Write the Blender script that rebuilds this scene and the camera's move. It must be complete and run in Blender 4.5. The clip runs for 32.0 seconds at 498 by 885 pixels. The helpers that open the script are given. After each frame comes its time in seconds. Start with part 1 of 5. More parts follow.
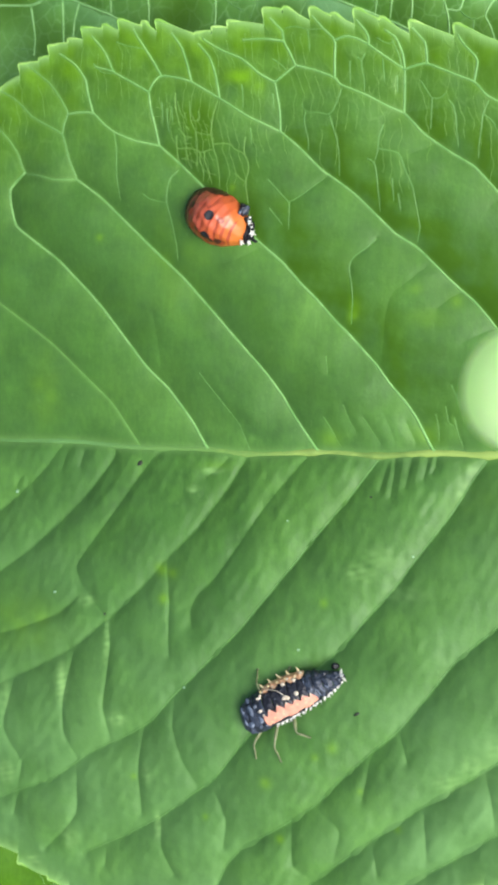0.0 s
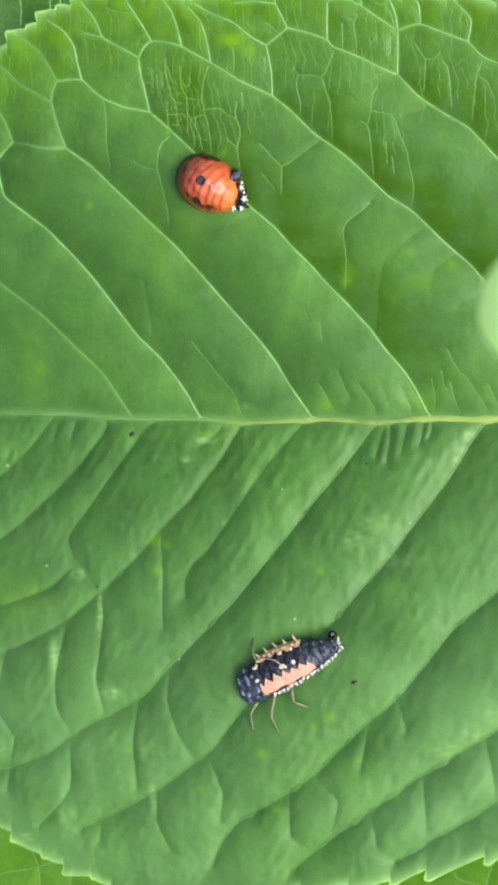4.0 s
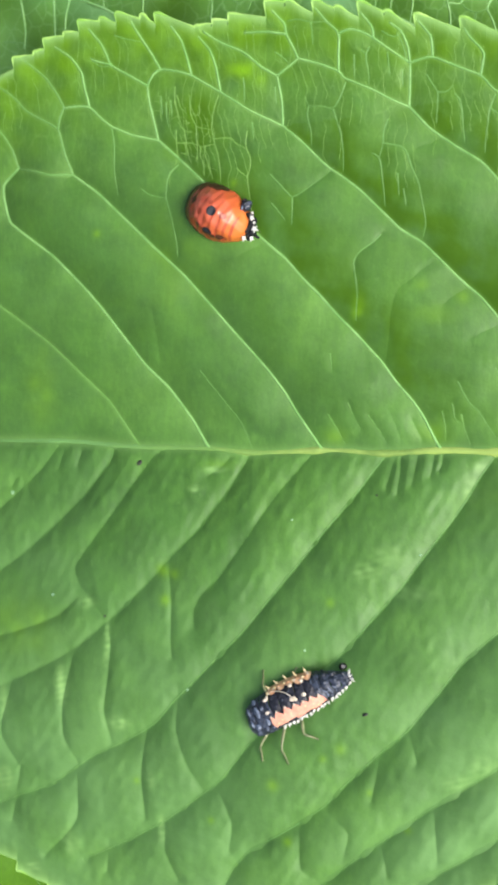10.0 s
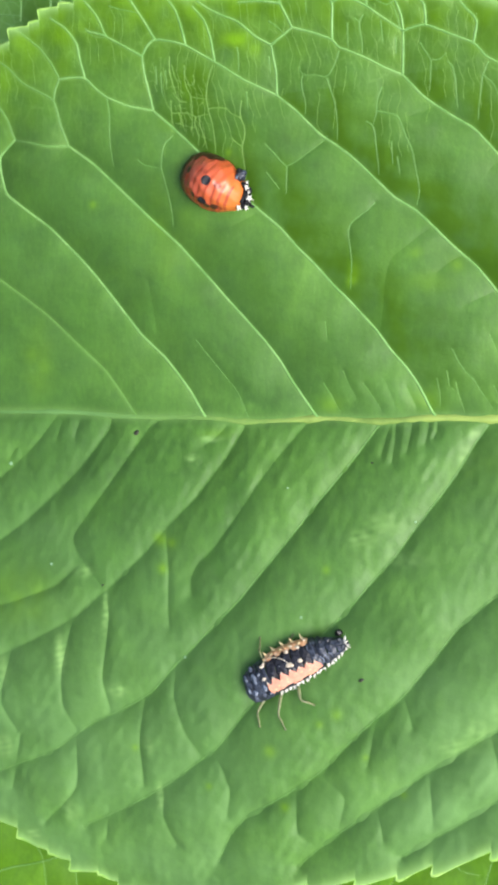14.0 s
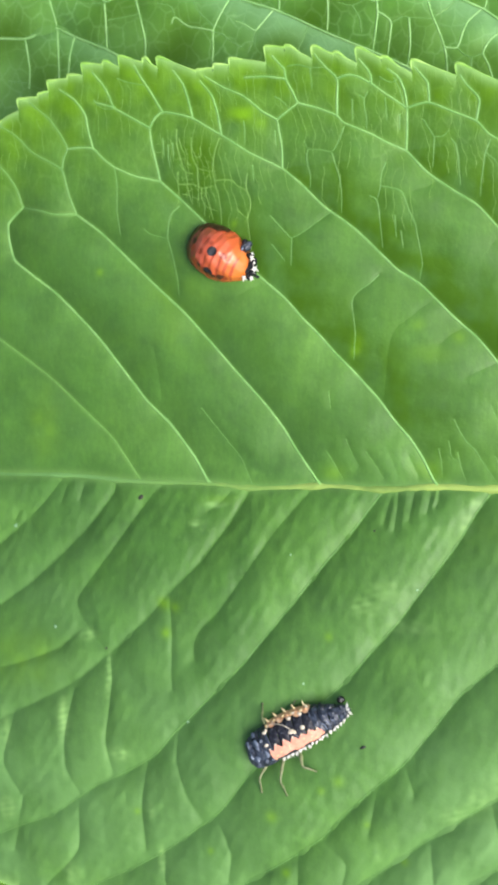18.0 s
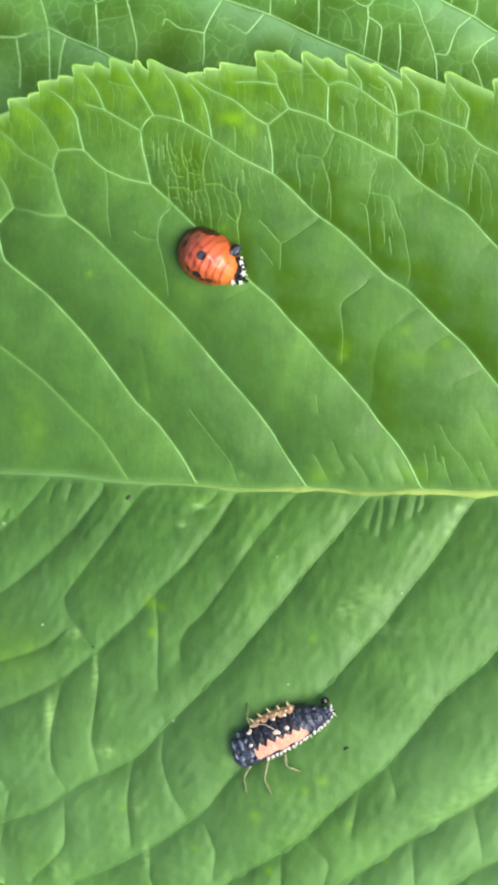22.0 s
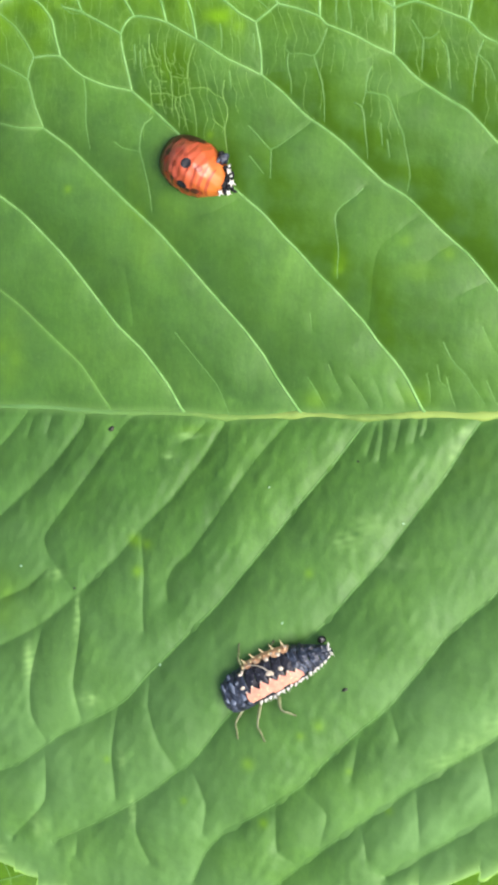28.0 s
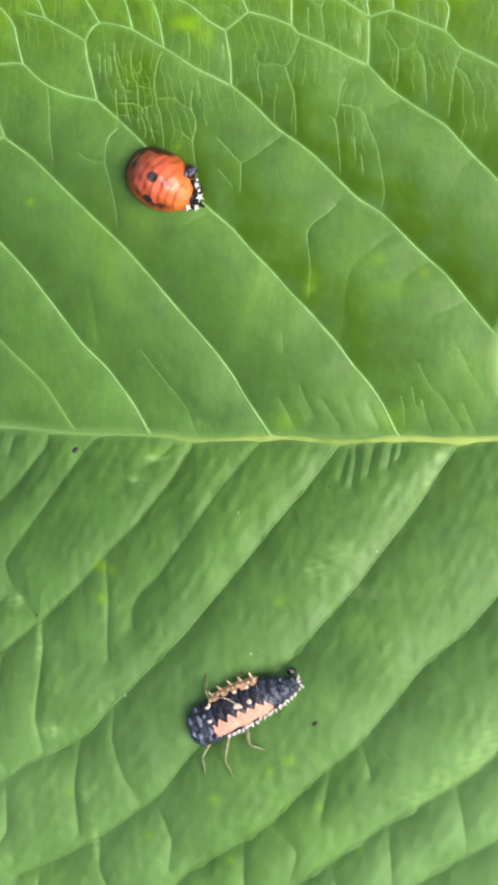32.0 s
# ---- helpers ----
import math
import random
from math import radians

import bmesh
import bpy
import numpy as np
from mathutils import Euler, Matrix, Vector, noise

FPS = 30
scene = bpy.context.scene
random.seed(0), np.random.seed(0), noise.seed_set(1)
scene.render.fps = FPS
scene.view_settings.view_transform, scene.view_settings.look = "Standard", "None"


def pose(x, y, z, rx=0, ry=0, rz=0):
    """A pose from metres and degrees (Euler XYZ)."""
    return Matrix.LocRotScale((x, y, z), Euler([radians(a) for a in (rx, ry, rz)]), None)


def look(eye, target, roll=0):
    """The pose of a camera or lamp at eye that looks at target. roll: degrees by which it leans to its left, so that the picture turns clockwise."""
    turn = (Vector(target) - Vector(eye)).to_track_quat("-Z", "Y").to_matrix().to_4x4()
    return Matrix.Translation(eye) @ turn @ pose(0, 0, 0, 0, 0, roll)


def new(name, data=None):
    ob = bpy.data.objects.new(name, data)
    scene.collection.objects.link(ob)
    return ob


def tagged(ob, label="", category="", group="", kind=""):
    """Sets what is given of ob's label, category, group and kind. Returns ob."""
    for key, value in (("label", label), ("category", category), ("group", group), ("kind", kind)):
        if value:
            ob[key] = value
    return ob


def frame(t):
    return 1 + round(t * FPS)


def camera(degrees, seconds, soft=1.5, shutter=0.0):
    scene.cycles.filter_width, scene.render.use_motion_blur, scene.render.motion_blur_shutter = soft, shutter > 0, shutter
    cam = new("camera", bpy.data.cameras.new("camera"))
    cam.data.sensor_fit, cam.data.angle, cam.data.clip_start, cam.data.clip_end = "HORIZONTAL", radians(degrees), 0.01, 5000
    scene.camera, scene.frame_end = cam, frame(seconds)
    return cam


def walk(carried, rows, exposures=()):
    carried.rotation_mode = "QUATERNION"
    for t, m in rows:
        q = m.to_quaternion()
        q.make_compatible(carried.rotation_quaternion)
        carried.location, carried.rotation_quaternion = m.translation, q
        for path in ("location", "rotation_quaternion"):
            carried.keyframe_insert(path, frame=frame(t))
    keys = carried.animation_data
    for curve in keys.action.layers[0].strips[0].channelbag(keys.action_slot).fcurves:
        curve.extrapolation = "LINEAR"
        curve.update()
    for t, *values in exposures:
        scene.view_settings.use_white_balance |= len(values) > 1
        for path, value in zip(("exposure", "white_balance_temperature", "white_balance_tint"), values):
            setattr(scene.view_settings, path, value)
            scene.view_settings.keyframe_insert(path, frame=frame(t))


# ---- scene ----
MM = 0.001  # leaf sizes below are in millimetres

cam = camera(20.0, 32.0, soft=3.7)
cam.data.dof.use_dof, cam.data.dof.focus_distance, cam.data.dof.aperture_fstop = True, 0.1065, 125.0
PATH = [
    (0, pose(-0.00000, -0.00000, 0.11005, -0.036, 0.192, -0.000)),
    (0.5, pose(0.00060, -0.00038, 0.11070, 0.401, 0.134, -0.002)),
    (1, pose(-0.00088, 0.00011, 0.11136, 0.736, -0.113, -0.093)),
    (1.5, pose(-0.00184, 0.00155, 0.11225, 0.968, -0.401, -0.142)),
    (2, pose(-0.00171, 0.00126, 0.11327, 1.179, -0.597, -0.167)),
    (2.5, pose(-0.00239, 0.00306, 0.11282, 1.489, -0.832, -0.285)),
    (3, pose(-0.00081, 0.00269, 0.11275, 1.254, -0.893, -0.439)),
    (3.5, pose(-0.00092, -0.00225, 0.11068, 0.587, -0.759, -0.487)),
    (5.5, pose(-0.00221, -0.00344, 0.10774, -0.042, -0.677, -0.528)),
    (6, pose(-0.00155, -0.00343, 0.10806, 0.136, -0.937, -0.662)),
    (6.5, pose(-0.00132, -0.00322, 0.10829, 0.196, -1.328, -0.682)),
    (7, pose(-0.00158, -0.00284, 0.10852, 0.075, -1.528, -0.679)),
    (7.5, pose(-0.00252, -0.00286, 0.10834, 0.250, -1.668, -0.595)),
    (8, pose(-0.00362, -0.00080, 0.10853, 0.208, -1.363, -0.631)),
    (8.5, pose(-0.00478, -0.00177, 0.10779, 0.318, -1.006, -0.550)),
    (9, pose(-0.00360, -0.00210, 0.10878, 0.281, -1.151, -0.517)),
    (9.5, pose(-0.00381, -0.00006, 0.10913, 0.163, -1.199, -0.450)),
    (10, pose(-0.00374, 0.00008, 0.10862, -0.128, -1.662, -0.432)),
    (10.5, pose(-0.00271, -0.00018, 0.10879, -0.208, -1.740, -0.435)),
    (11, pose(-0.00340, 0.00027, 0.10819, -0.387, -1.861, -0.530)),
    (11.5, pose(-0.00289, -0.00080, 0.10845, -0.465, -1.860, -0.579)),
    (12, pose(-0.00231, -0.00121, 0.10912, -0.141, -1.678, -0.619)),
    (12.5, pose(-0.00305, 0.00075, 0.10951, -0.398, -1.762, -0.642)),
    (13, pose(-0.00358, 0.00043, 0.11001, -0.229, -1.675, -0.628)),
    (13.5, pose(-0.00342, 0.00077, 0.10993, -0.363, -1.478, -0.672)),
    (14, pose(-0.00304, -0.00114, 0.10925, -0.744, -1.441, -0.696)),
    (14.5, pose(-0.00407, 0.00026, 0.10877, -0.762, -1.300, -0.655)),
    (16.5, pose(-0.00415, 0.00203, 0.10994, 0.145, -1.512, -0.231)),
    (17, pose(-0.00356, 0.00152, 0.10982, 0.408, -1.495, -0.289)),
    (17.5, pose(-0.00394, 0.00179, 0.10995, 0.415, -1.623, -0.354)),
    (18, pose(-0.00373, 0.00174, 0.11047, 0.462, -1.642, -0.352)),
    (18.5, pose(-0.00451, 0.00322, 0.11093, 0.373, -1.710, -0.326)),
    (19, pose(-0.00513, 0.00352, 0.11113, 0.348, -1.987, -0.344)),
    (19.5, pose(-0.00328, -0.00058, 0.11233, 0.141, -2.021, -0.366)),
    (20, pose(-0.00427, 0.00221, 0.11214, -0.329, -2.381, -0.385)),
    (20.5, pose(-0.00407, 0.00190, 0.11112, -0.582, -2.437, -0.258)),
    (21, pose(-0.00262, -0.00006, 0.11052, -0.280, -2.338, -0.090)),
    (21.5, pose(-0.00360, 0.00207, 0.11107, -0.245, -2.294, 0.043)),
    (22, pose(-0.00425, 0.00340, 0.11140, -0.311, -2.409, 0.179)),
    (22.5, pose(-0.00411, 0.00375, 0.11176, -0.139, -2.279, 0.183)),
    (23, pose(-0.00421, 0.00382, 0.11114, -0.537, -1.984, 0.089)),
    (23.5, pose(-0.00428, 0.00338, 0.10965, -0.958, -1.654, -0.063)),
    (24, pose(-0.00410, 0.00130, 0.10917, -0.793, -1.497, -0.157)),
    (24.5, pose(-0.00398, 0.00044, 0.10914, -0.961, -1.592, -0.216)),
    (25, pose(-0.00418, 0.00161, 0.10800, -1.060, -1.650, -0.100)),
    (25.5, pose(-0.00422, 0.00031, 0.10646, -0.359, -1.985, 0.075)),
    (26, pose(-0.00348, 0.00046, 0.10618, -0.353, -2.043, 0.138)),
    (26.5, pose(-0.00292, -0.00114, 0.10567, -0.231, -2.185, 0.114)),
    (28.5, pose(-0.00269, -0.00234, 0.10307, -0.282, -2.029, -0.247)),
    (29, pose(-0.00457, -0.00025, 0.10130, -0.106, -1.876, -0.193)),
    (29.5, pose(-0.00460, 0.00005, 0.09957, 0.209, -2.260, -0.167)),
    (30, pose(-0.00449, 0.00039, 0.09983, 0.019, -2.381, -0.227)),
    (30.5, pose(-0.00387, 0.00001, 0.09937, 0.062, -2.347, -0.188)),
    (31, pose(-0.00249, -0.00013, 0.09951, -0.361, -2.569, -0.231)),
    (31.5, pose(-0.00189, -0.00132, 0.09947, -0.271, -2.839, -0.186)),
    (32, pose(-0.00183, -0.00013, 0.10064, -0.590, -2.985, -0.059)),
]
walk(cam, PATH, [(0, 1.23, 6320, 7.5), (3, 1.21, 6320, 7.5), (7, 1.32, 6500, 10), (11, 1.38, 6560, 10.5), (20, 1.36, 6520, 10), (25, 1.40, 6570, 12), (28, 1.40, 6600, 13), (30, 1.40, 6780, 19), (31, 1.38, 6840, 20), (32, 1.34, 6800, 19)])

# light: a bright overcast sky, brighter to one side
world = bpy.data.worlds.new("sky")
scene.world = world
world.use_nodes = True
wn = world.node_tree
sky = wn.nodes.new("ShaderNodeTexSky")
sky.sky_type, sky.sun_disc = "NISHITA", False
sky.sun_elevation, sky.sun_rotation, sky.air_density, sky.dust_density = radians(60), radians(114), 1.0, 4.0
wn.links.new(sky.outputs[0], wn.nodes["Background"].inputs[0])
wn.nodes["Background"].inputs[1].default_value = 0.10
sun = new("sun", bpy.data.lights.new("sun", "SUN"))
sun.data.energy, sun.data.angle, sun.data.color = 2.3, radians(40), (1.0, 0.985, 0.97)
sun.matrix_world = look((0.45, -0.20, 0.87), (0, 0, 0))


# ---- materials ----
def material(name, rough=0.5, spec=0.5):
    m = bpy.data.materials.new(name)
    m.use_nodes = True
    b = m.node_tree.nodes["Principled BSDF"]
    b.inputs["Roughness"].default_value = rough
    b.inputs["Specular IOR Level"].default_value = spec
    return m, m.node_tree, b


def node(nt, kind, **values):
    n = nt.nodes.new(kind)
    for key, value in values.items():
        n.inputs[key.replace("_", " ")].default_value = value
    return n


def ramp(nt, source, stops):
    r = nt.nodes.new("ShaderNodeValToRGB")
    e = r.color_ramp.elements
    while len(e) < len(stops):
        e.new(0.5)
    for k, (at, colour) in zip(e, stops):
        k.position, k.color = at, (*colour, 1)
    nt.links.new(source, r.inputs[0])
    return r.outputs[0]


def mixed(nt, fac, a, b, blend="MIX"):
    n = nt.nodes.new("ShaderNodeMix")
    n.data_type, n.blend_type = "RGBA", blend
    for slot, v in ((0, fac), (6, a), (7, b)):
        if isinstance(v, (int, float)):
            n.inputs[slot].default_value = v
        elif isinstance(v, tuple):
            n.inputs[slot].default_value = (*v, 1)
        else:
            nt.links.new(v, n.inputs[slot])
    return n.outputs[2]


def scaled(nt, sx, sy, sz, turn=0.0):
    """Object coordinates, in cells per metre along each axis."""
    c = nt.nodes.new("ShaderNodeTexCoord")
    m = nt.nodes.new("ShaderNodeMapping")
    m.inputs["Scale"].default_value = (sx, sy, sz)
    m.inputs["Rotation"].default_value = (0, 0, radians(turn))
    nt.links.new(c.outputs["Object"], m.inputs[0])
    return m.outputs[0]


def noise_of(nt, vec, scale=1.0, detail=3.0, rough=0.55):
    n = node(nt, "ShaderNodeTexNoise", Scale=scale, Detail=detail, Roughness=rough)
    nt.links.new(vec, n.inputs["Vector"])
    return n.outputs["Fac"]


def bumped(nt, b, height, strength, distance):
    n = node(nt, "ShaderNodeBump", Strength=strength, Distance=distance)
    nt.links.new(height, n.inputs["Height"])
    nt.links.new(n.outputs[0], b.inputs["Normal"])


def leaf_material(name, dark, mid, light, pale, lime=(0.140, 0.310, 0.005), rough=0.40, fine=0.4, sheer=0.2, spec=0.6, cell=(1900, 520), mottled=0.8, thin_line=0.10, sheen_tone=(0.116, 0.256, 0.068)):
    m, nt, b = material(name, rough, spec)
    ob = scaled(nt, 1, 1, 1)
    large = noise_of(nt, scaled(nt, 100, 100, 100), 1.0, 4.0)
    colour = ramp(nt, large, [(0.3, dark), (0.52, mid), (0.75, light)])
    # fine network of the smallest veins, drawn out across the leaf
    warp = node(nt, "ShaderNodeTexNoise", Scale=900.0, Detail=2.0)
    nt.links.new(ob, warp.inputs["Vector"])
    add = nt.nodes.new("ShaderNodeVectorMath")
    add.operation = "MULTIPLY_ADD"
    nt.links.new(warp.outputs["Color"], add.inputs[0])
    add.inputs[1].default_value = (0.0006, 0.0008, 0.0)
    nt.links.new(ob, add.inputs[2])
    squash = nt.nodes.new("ShaderNodeMapping")
    squash.inputs["Scale"].default_value = (*cell, 1)
    squash.inputs["Rotation"].default_value = (0, 0, radians(8))
    nt.links.new(add.outputs[0], squash.inputs[0])
    cells = node(nt, "ShaderNodeTexVoronoi", Scale=1.0)
    cells.feature, cells.voronoi_dimensions = "DISTANCE_TO_EDGE", "2D"
    nt.links.new(squash.outputs[0], cells.inputs["Vector"])
    lines = ramp(nt, cells.outputs["Distance"], [(0.0, (1, 1, 1)), (thin_line, (0, 0, 0))])
    patch = ramp(nt, noise_of(nt, scaled(nt, 240, 240, 240), 1.0, 3.0), [(0.30, (0.25, 0.25, 0.25)), (0.62, (1, 1, 1))])
    much = nt.nodes.new("ShaderNodeAttribute")
    much.attribute_name = "netted"
    net = mixed(nt, 1.0, mixed(nt, 1.0, lines, patch, "MULTIPLY"), much.outputs["Fac"], "MULTIPLY")
    amount = mixed(nt, fine, (0, 0, 0), net)
    colour = mixed(nt, amount, colour, pale)
    mottle = noise_of(nt, scaled(nt, 330, 330, 330), 1.0, 5.0, 0.6)
    colour = mixed(nt, mottled, colour, ramp(nt, mottle, [(0.28, (0.62, 0.66, 0.66)), (0.72, (1.35, 1.30, 1.35))]), "MULTIPLY")
    streaks = noise_of(nt, scaled(nt, 2600, 900, 1500, 8), 1.0, 4.0, 0.65)
    colour = mixed(nt, mottled * 0.24, colour, ramp(nt, streaks, [(0.30, (0.72, 0.76, 0.72)), (0.70, (1.28, 1.22, 1.28))]), "MULTIPLY")
    crisp = noise_of(nt, scaled(nt, 2600, 1100, 1500, 6), 1.0, 6.0, 0.72)
    colour = mixed(nt, mottled, colour, ramp(nt, crisp, [(0.40, (0.82, 0.85, 0.78)), (0.60, (1.14, 1.11, 1.16))]), "MULTIPLY")
    # small pale flecks
    fleck = ramp(nt, noise_of(nt, scaled(nt, 420, 300, 420), 1.0, 2.0), [(0.70, (0, 0, 0)), (0.80, (1, 1, 1))])
    colour = mixed(nt, mixed(nt, 0.4 * mottled, (0, 0, 0), fleck), colour, light)
    dash = ramp(nt, noise_of(nt, scaled(nt, 2300, 1100, 1500, 30), 1.0, 2.0), [(0.66, (0, 0, 0)), (0.74, (1, 1, 1))])
    colour = mixed(nt, mixed(nt, 0.14 * mottled, (0, 0, 0), dash), colour, pale)
    # sky sheen painted as a greyish blue-green colour, in patches
    sheen_mask = nt.nodes.new("ShaderNodeAttribute")
    sheen_mask.attribute_name = "painted_sheen"
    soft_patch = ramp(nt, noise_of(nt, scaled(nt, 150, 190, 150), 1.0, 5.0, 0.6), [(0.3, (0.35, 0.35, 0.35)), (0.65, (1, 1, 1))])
    colour = mixed(nt, mixed(nt, 1.0, soft_patch, sheen_mask.outputs["Fac"], "MULTIPLY"), colour, sheen_tone)
    # yellower tissue, and missing sky sheen painted olive on the veins' outer side
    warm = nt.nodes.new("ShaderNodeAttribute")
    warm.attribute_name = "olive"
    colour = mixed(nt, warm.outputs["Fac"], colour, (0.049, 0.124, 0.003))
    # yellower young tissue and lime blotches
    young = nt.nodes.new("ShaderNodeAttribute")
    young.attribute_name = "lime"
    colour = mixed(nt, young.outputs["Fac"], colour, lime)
    # paler tissue beside the veins, pale marks and painted sheen patches
    near = nt.nodes.new("ShaderNodeAttribute")
    near.attribute_name = "beside"
    colour = mixed(nt, near.outputs["Fac"], colour, pale)
    nt.links.new(colour, b.inputs["Base Color"])
    gloss = ramp(nt, noise_of(nt, scaled(nt, 260, 260, 260), 1.0, 5.0), [(0.3, (rough - 0.06,) * 3), (0.7, (rough + 0.12,) * 3)])
    duller = nt.nodes.new("ShaderNodeMath")  # rougher where the sheen is painted
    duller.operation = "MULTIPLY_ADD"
    nt.links.new(sheen_mask.outputs["Fac"], duller.inputs[0])
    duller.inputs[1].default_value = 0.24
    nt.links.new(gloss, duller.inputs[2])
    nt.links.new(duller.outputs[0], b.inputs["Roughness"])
    matt = nt.nodes.new("ShaderNodeMath")  # less gloss where the olive lies
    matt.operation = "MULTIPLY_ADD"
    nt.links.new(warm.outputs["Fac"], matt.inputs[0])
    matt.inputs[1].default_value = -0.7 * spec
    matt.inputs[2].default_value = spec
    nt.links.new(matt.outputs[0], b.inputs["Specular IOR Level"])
    grain = noise_of(nt, scaled(nt, 4200, 4200, 4200), 1.0, 4.0, 0.6)
    medium = noise_of(nt, scaled(nt, 900, 900, 900), 1.0, 3.0, 0.5)
    ridged = mixed(nt, 0.12, mixed(nt, 0.22, medium, grain), mixed(nt, 1.0, lines, much.outputs["Fac"], "MULTIPLY"))
    bumped(nt, b, ridged, 0.55, 0.00020)
    # light that comes through the blade
    thin = node(nt, "ShaderNodeBsdfTranslucent")
    nt.links.new(mixed(nt, 0.5, colour, light), thin.inputs["Color"])
    both = nt.nodes.new("ShaderNodeMixShader")
    both.inputs[0].default_value = sheer
    nt.links.new(b.outputs[0], both.inputs[1])
    nt.links.new(thin.outputs[0], both.inputs[2])
    nt.links.new(both.outputs[0], nt.nodes["Material Output"].inputs["Surface"])
    return m


def plain_material(name, a, c, rough=0.5, grain=3000.0, relief=0.2, spec=0.5):
    """Two tones mixed by a grain, with a fine relief."""
    m, nt, b = material(name, rough, spec)
    n = noise_of(nt, scaled(nt, grain, grain, grain), 1.0, 4.0)
    nt.links.new(ramp(nt, n, [(0.35, a), (0.68, c)]), b.inputs["Base Color"])
    bumped(nt, b, n, relief, 0.00008)
    return m


def pigment(name, stops, axis=0, span=(-0.003, 0.003), grain=1600.0, rough=0.35, relief=0.3):
    """Colour that changes along a body, broken up by a grain."""
    m, nt, b = material(name, rough, 0.5)
    c = nt.nodes.new("ShaderNodeTexCoord")
    sep = nt.nodes.new("ShaderNodeSeparateXYZ")
    nt.links.new(c.outputs["Object"], sep.inputs[0])
    fit_range = node(nt, "ShaderNodeMapRange")
    fit_range.inputs["From Min"].default_value, fit_range.inputs["From Max"].default_value = span
    nt.links.new(sep.outputs[axis], fit_range.inputs[0])
    n = noise_of(nt, scaled(nt, grain, grain, grain), 1.0, 4.0)
    shift = nt.nodes.new("ShaderNodeMath")
    shift.operation = "MULTIPLY_ADD"
    nt.links.new(n, shift.inputs[0])
    shift.inputs[1].default_value = 0.3
    nt.links.new(fit_range.outputs[0], shift.inputs[2])
    nt.links.new(ramp(nt, shift.outputs[0], stops), b.inputs["Base Color"])
    bumped(nt, b, n, relief, 0.00006)
    return m


LEAF = leaf_material("leaf_green", (0.034, 0.113, 0.009), (0.047, 0.142, 0.012), (0.080, 0.207, 0.020), (0.22, 0.41, 0.11), rough=0.50, spec=0.50)
BACK_LEAF = leaf_material("back_leaf_green", (0.056, 0.172, 0.007), (0.080, 0.222, 0.013), (0.112, 0.265, 0.026), (0.21, 0.41, 0.12), rough=0.45, fine=0.75, spec=0.55, cell=(900, 680), mottled=0.40, thin_line=0.085, sheen_tone=(0.165, 0.345, 0.135))
LOW_LEAF = leaf_material("low_leaf_green", (0.042, 0.125, 0.001), (0.058, 0.155, 0.001), (0.080, 0.185, 0.002), (0.13, 0.26, 0.04), rough=0.6, fine=0.1, spec=0.12)
VEIN = plain_material("vein_pale_green", (0.115, 0.285, 0.058), (0.195, 0.39, 0.11), 0.5, 900.0)
BACK_VEIN = plain_material("back_vein_pale_green", (0.18, 0.38, 0.105), (0.28, 0.50, 0.175), 0.5, 900.0)
VEIN_DIM = plain_material("vein_soft_green", (0.078, 0.21, 0.034), (0.115, 0.265, 0.055), 0.5)
RIB = plain_material("midrib_yellow_green", (0.12, 0.24, 0.042), (0.24, 0.36, 0.085), 0.5, 500.0, 0.5)
MIDRIB = pigment("midrib_green_to_yellow", [(0.0, (0.070, 0.180, 0.034)), (0.35, (0.105, 0.235, 0.058)), (0.62, (0.115, 0.235, 0.044)), (0.80, (0.21, 0.31, 0.062)), (0.90, (0.125, 0.215, 0.036)), (1.0, (0.23, 0.33, 0.065))], 0, (-0.024, 0.020), 700.0, 0.5, 0.6)
NET = plain_material("net_vein_green", (0.098, 0.230, 0.028), (0.155, 0.305, 0.048), 0.5)
FINE = plain_material("finest_vein_green", (0.078, 0.212, 0.026), (0.115, 0.270, 0.042), 0.5)
RIM = plain_material("margin_light_green", (0.19, 0.40, 0.05), (0.33, 0.53, 0.13), 0.5, 500.0)
BUD = plain_material("bud_pale_green", (0.52, 0.80, 0.36), (0.56, 0.83, 0.39), 0.8, 300.0, 0.1, 0.2)
bud_skin = BUD.node_tree.nodes["Principled BSDF"]
bud_skin.inputs["Subsurface Weight"].default_value, bud_skin.inputs["Subsurface Scale"].default_value = 1.0, 0.006
bud_skin.inputs["Subsurface Radius"].default_value = (0.8, 1.0, 0.5)
bud_nodes = BUD.node_tree  # light passes through the thin young tissue
through_bud = node(bud_nodes, "ShaderNodeBsdfTranslucent", Color=(0.84, 0.97, 0.58, 1.0))
bud_mix = node(bud_nodes, "ShaderNodeMixShader", Fac=0.5)
bud_nodes.links.new(bud_skin.outputs[0], bud_mix.inputs[1])
bud_nodes.links.new(through_bud.outputs[0], bud_mix.inputs[2])
bud_nodes.links.new(bud_mix.outputs[0], bud_nodes.nodes["Material Output"].inputs["Surface"])
SOIL = plain_material("soil_brown", (0.03, 0.022, 0.014), (0.07, 0.05, 0.03), 0.9, 60.0, 0.5)
STEM = plain_material("stem_green", (0.08, 0.16, 0.03), (0.14, 0.24, 0.06), 0.5, 400.0)


# ---- mesh tools ----
def fitted(name, me, mat, parent, label=""):
    me.materials.append(mat)
    me.shade_smooth()
    ob = new(name, me)
    if parent:
        ob.parent = parent
    return tagged(ob, label)


def mesh_of(name, co, faces):
    me = bpy.data.meshes.new(name)
    me.from_pydata(np.asarray(co, float).tolist(), [], faces)
    me.update()
    return me


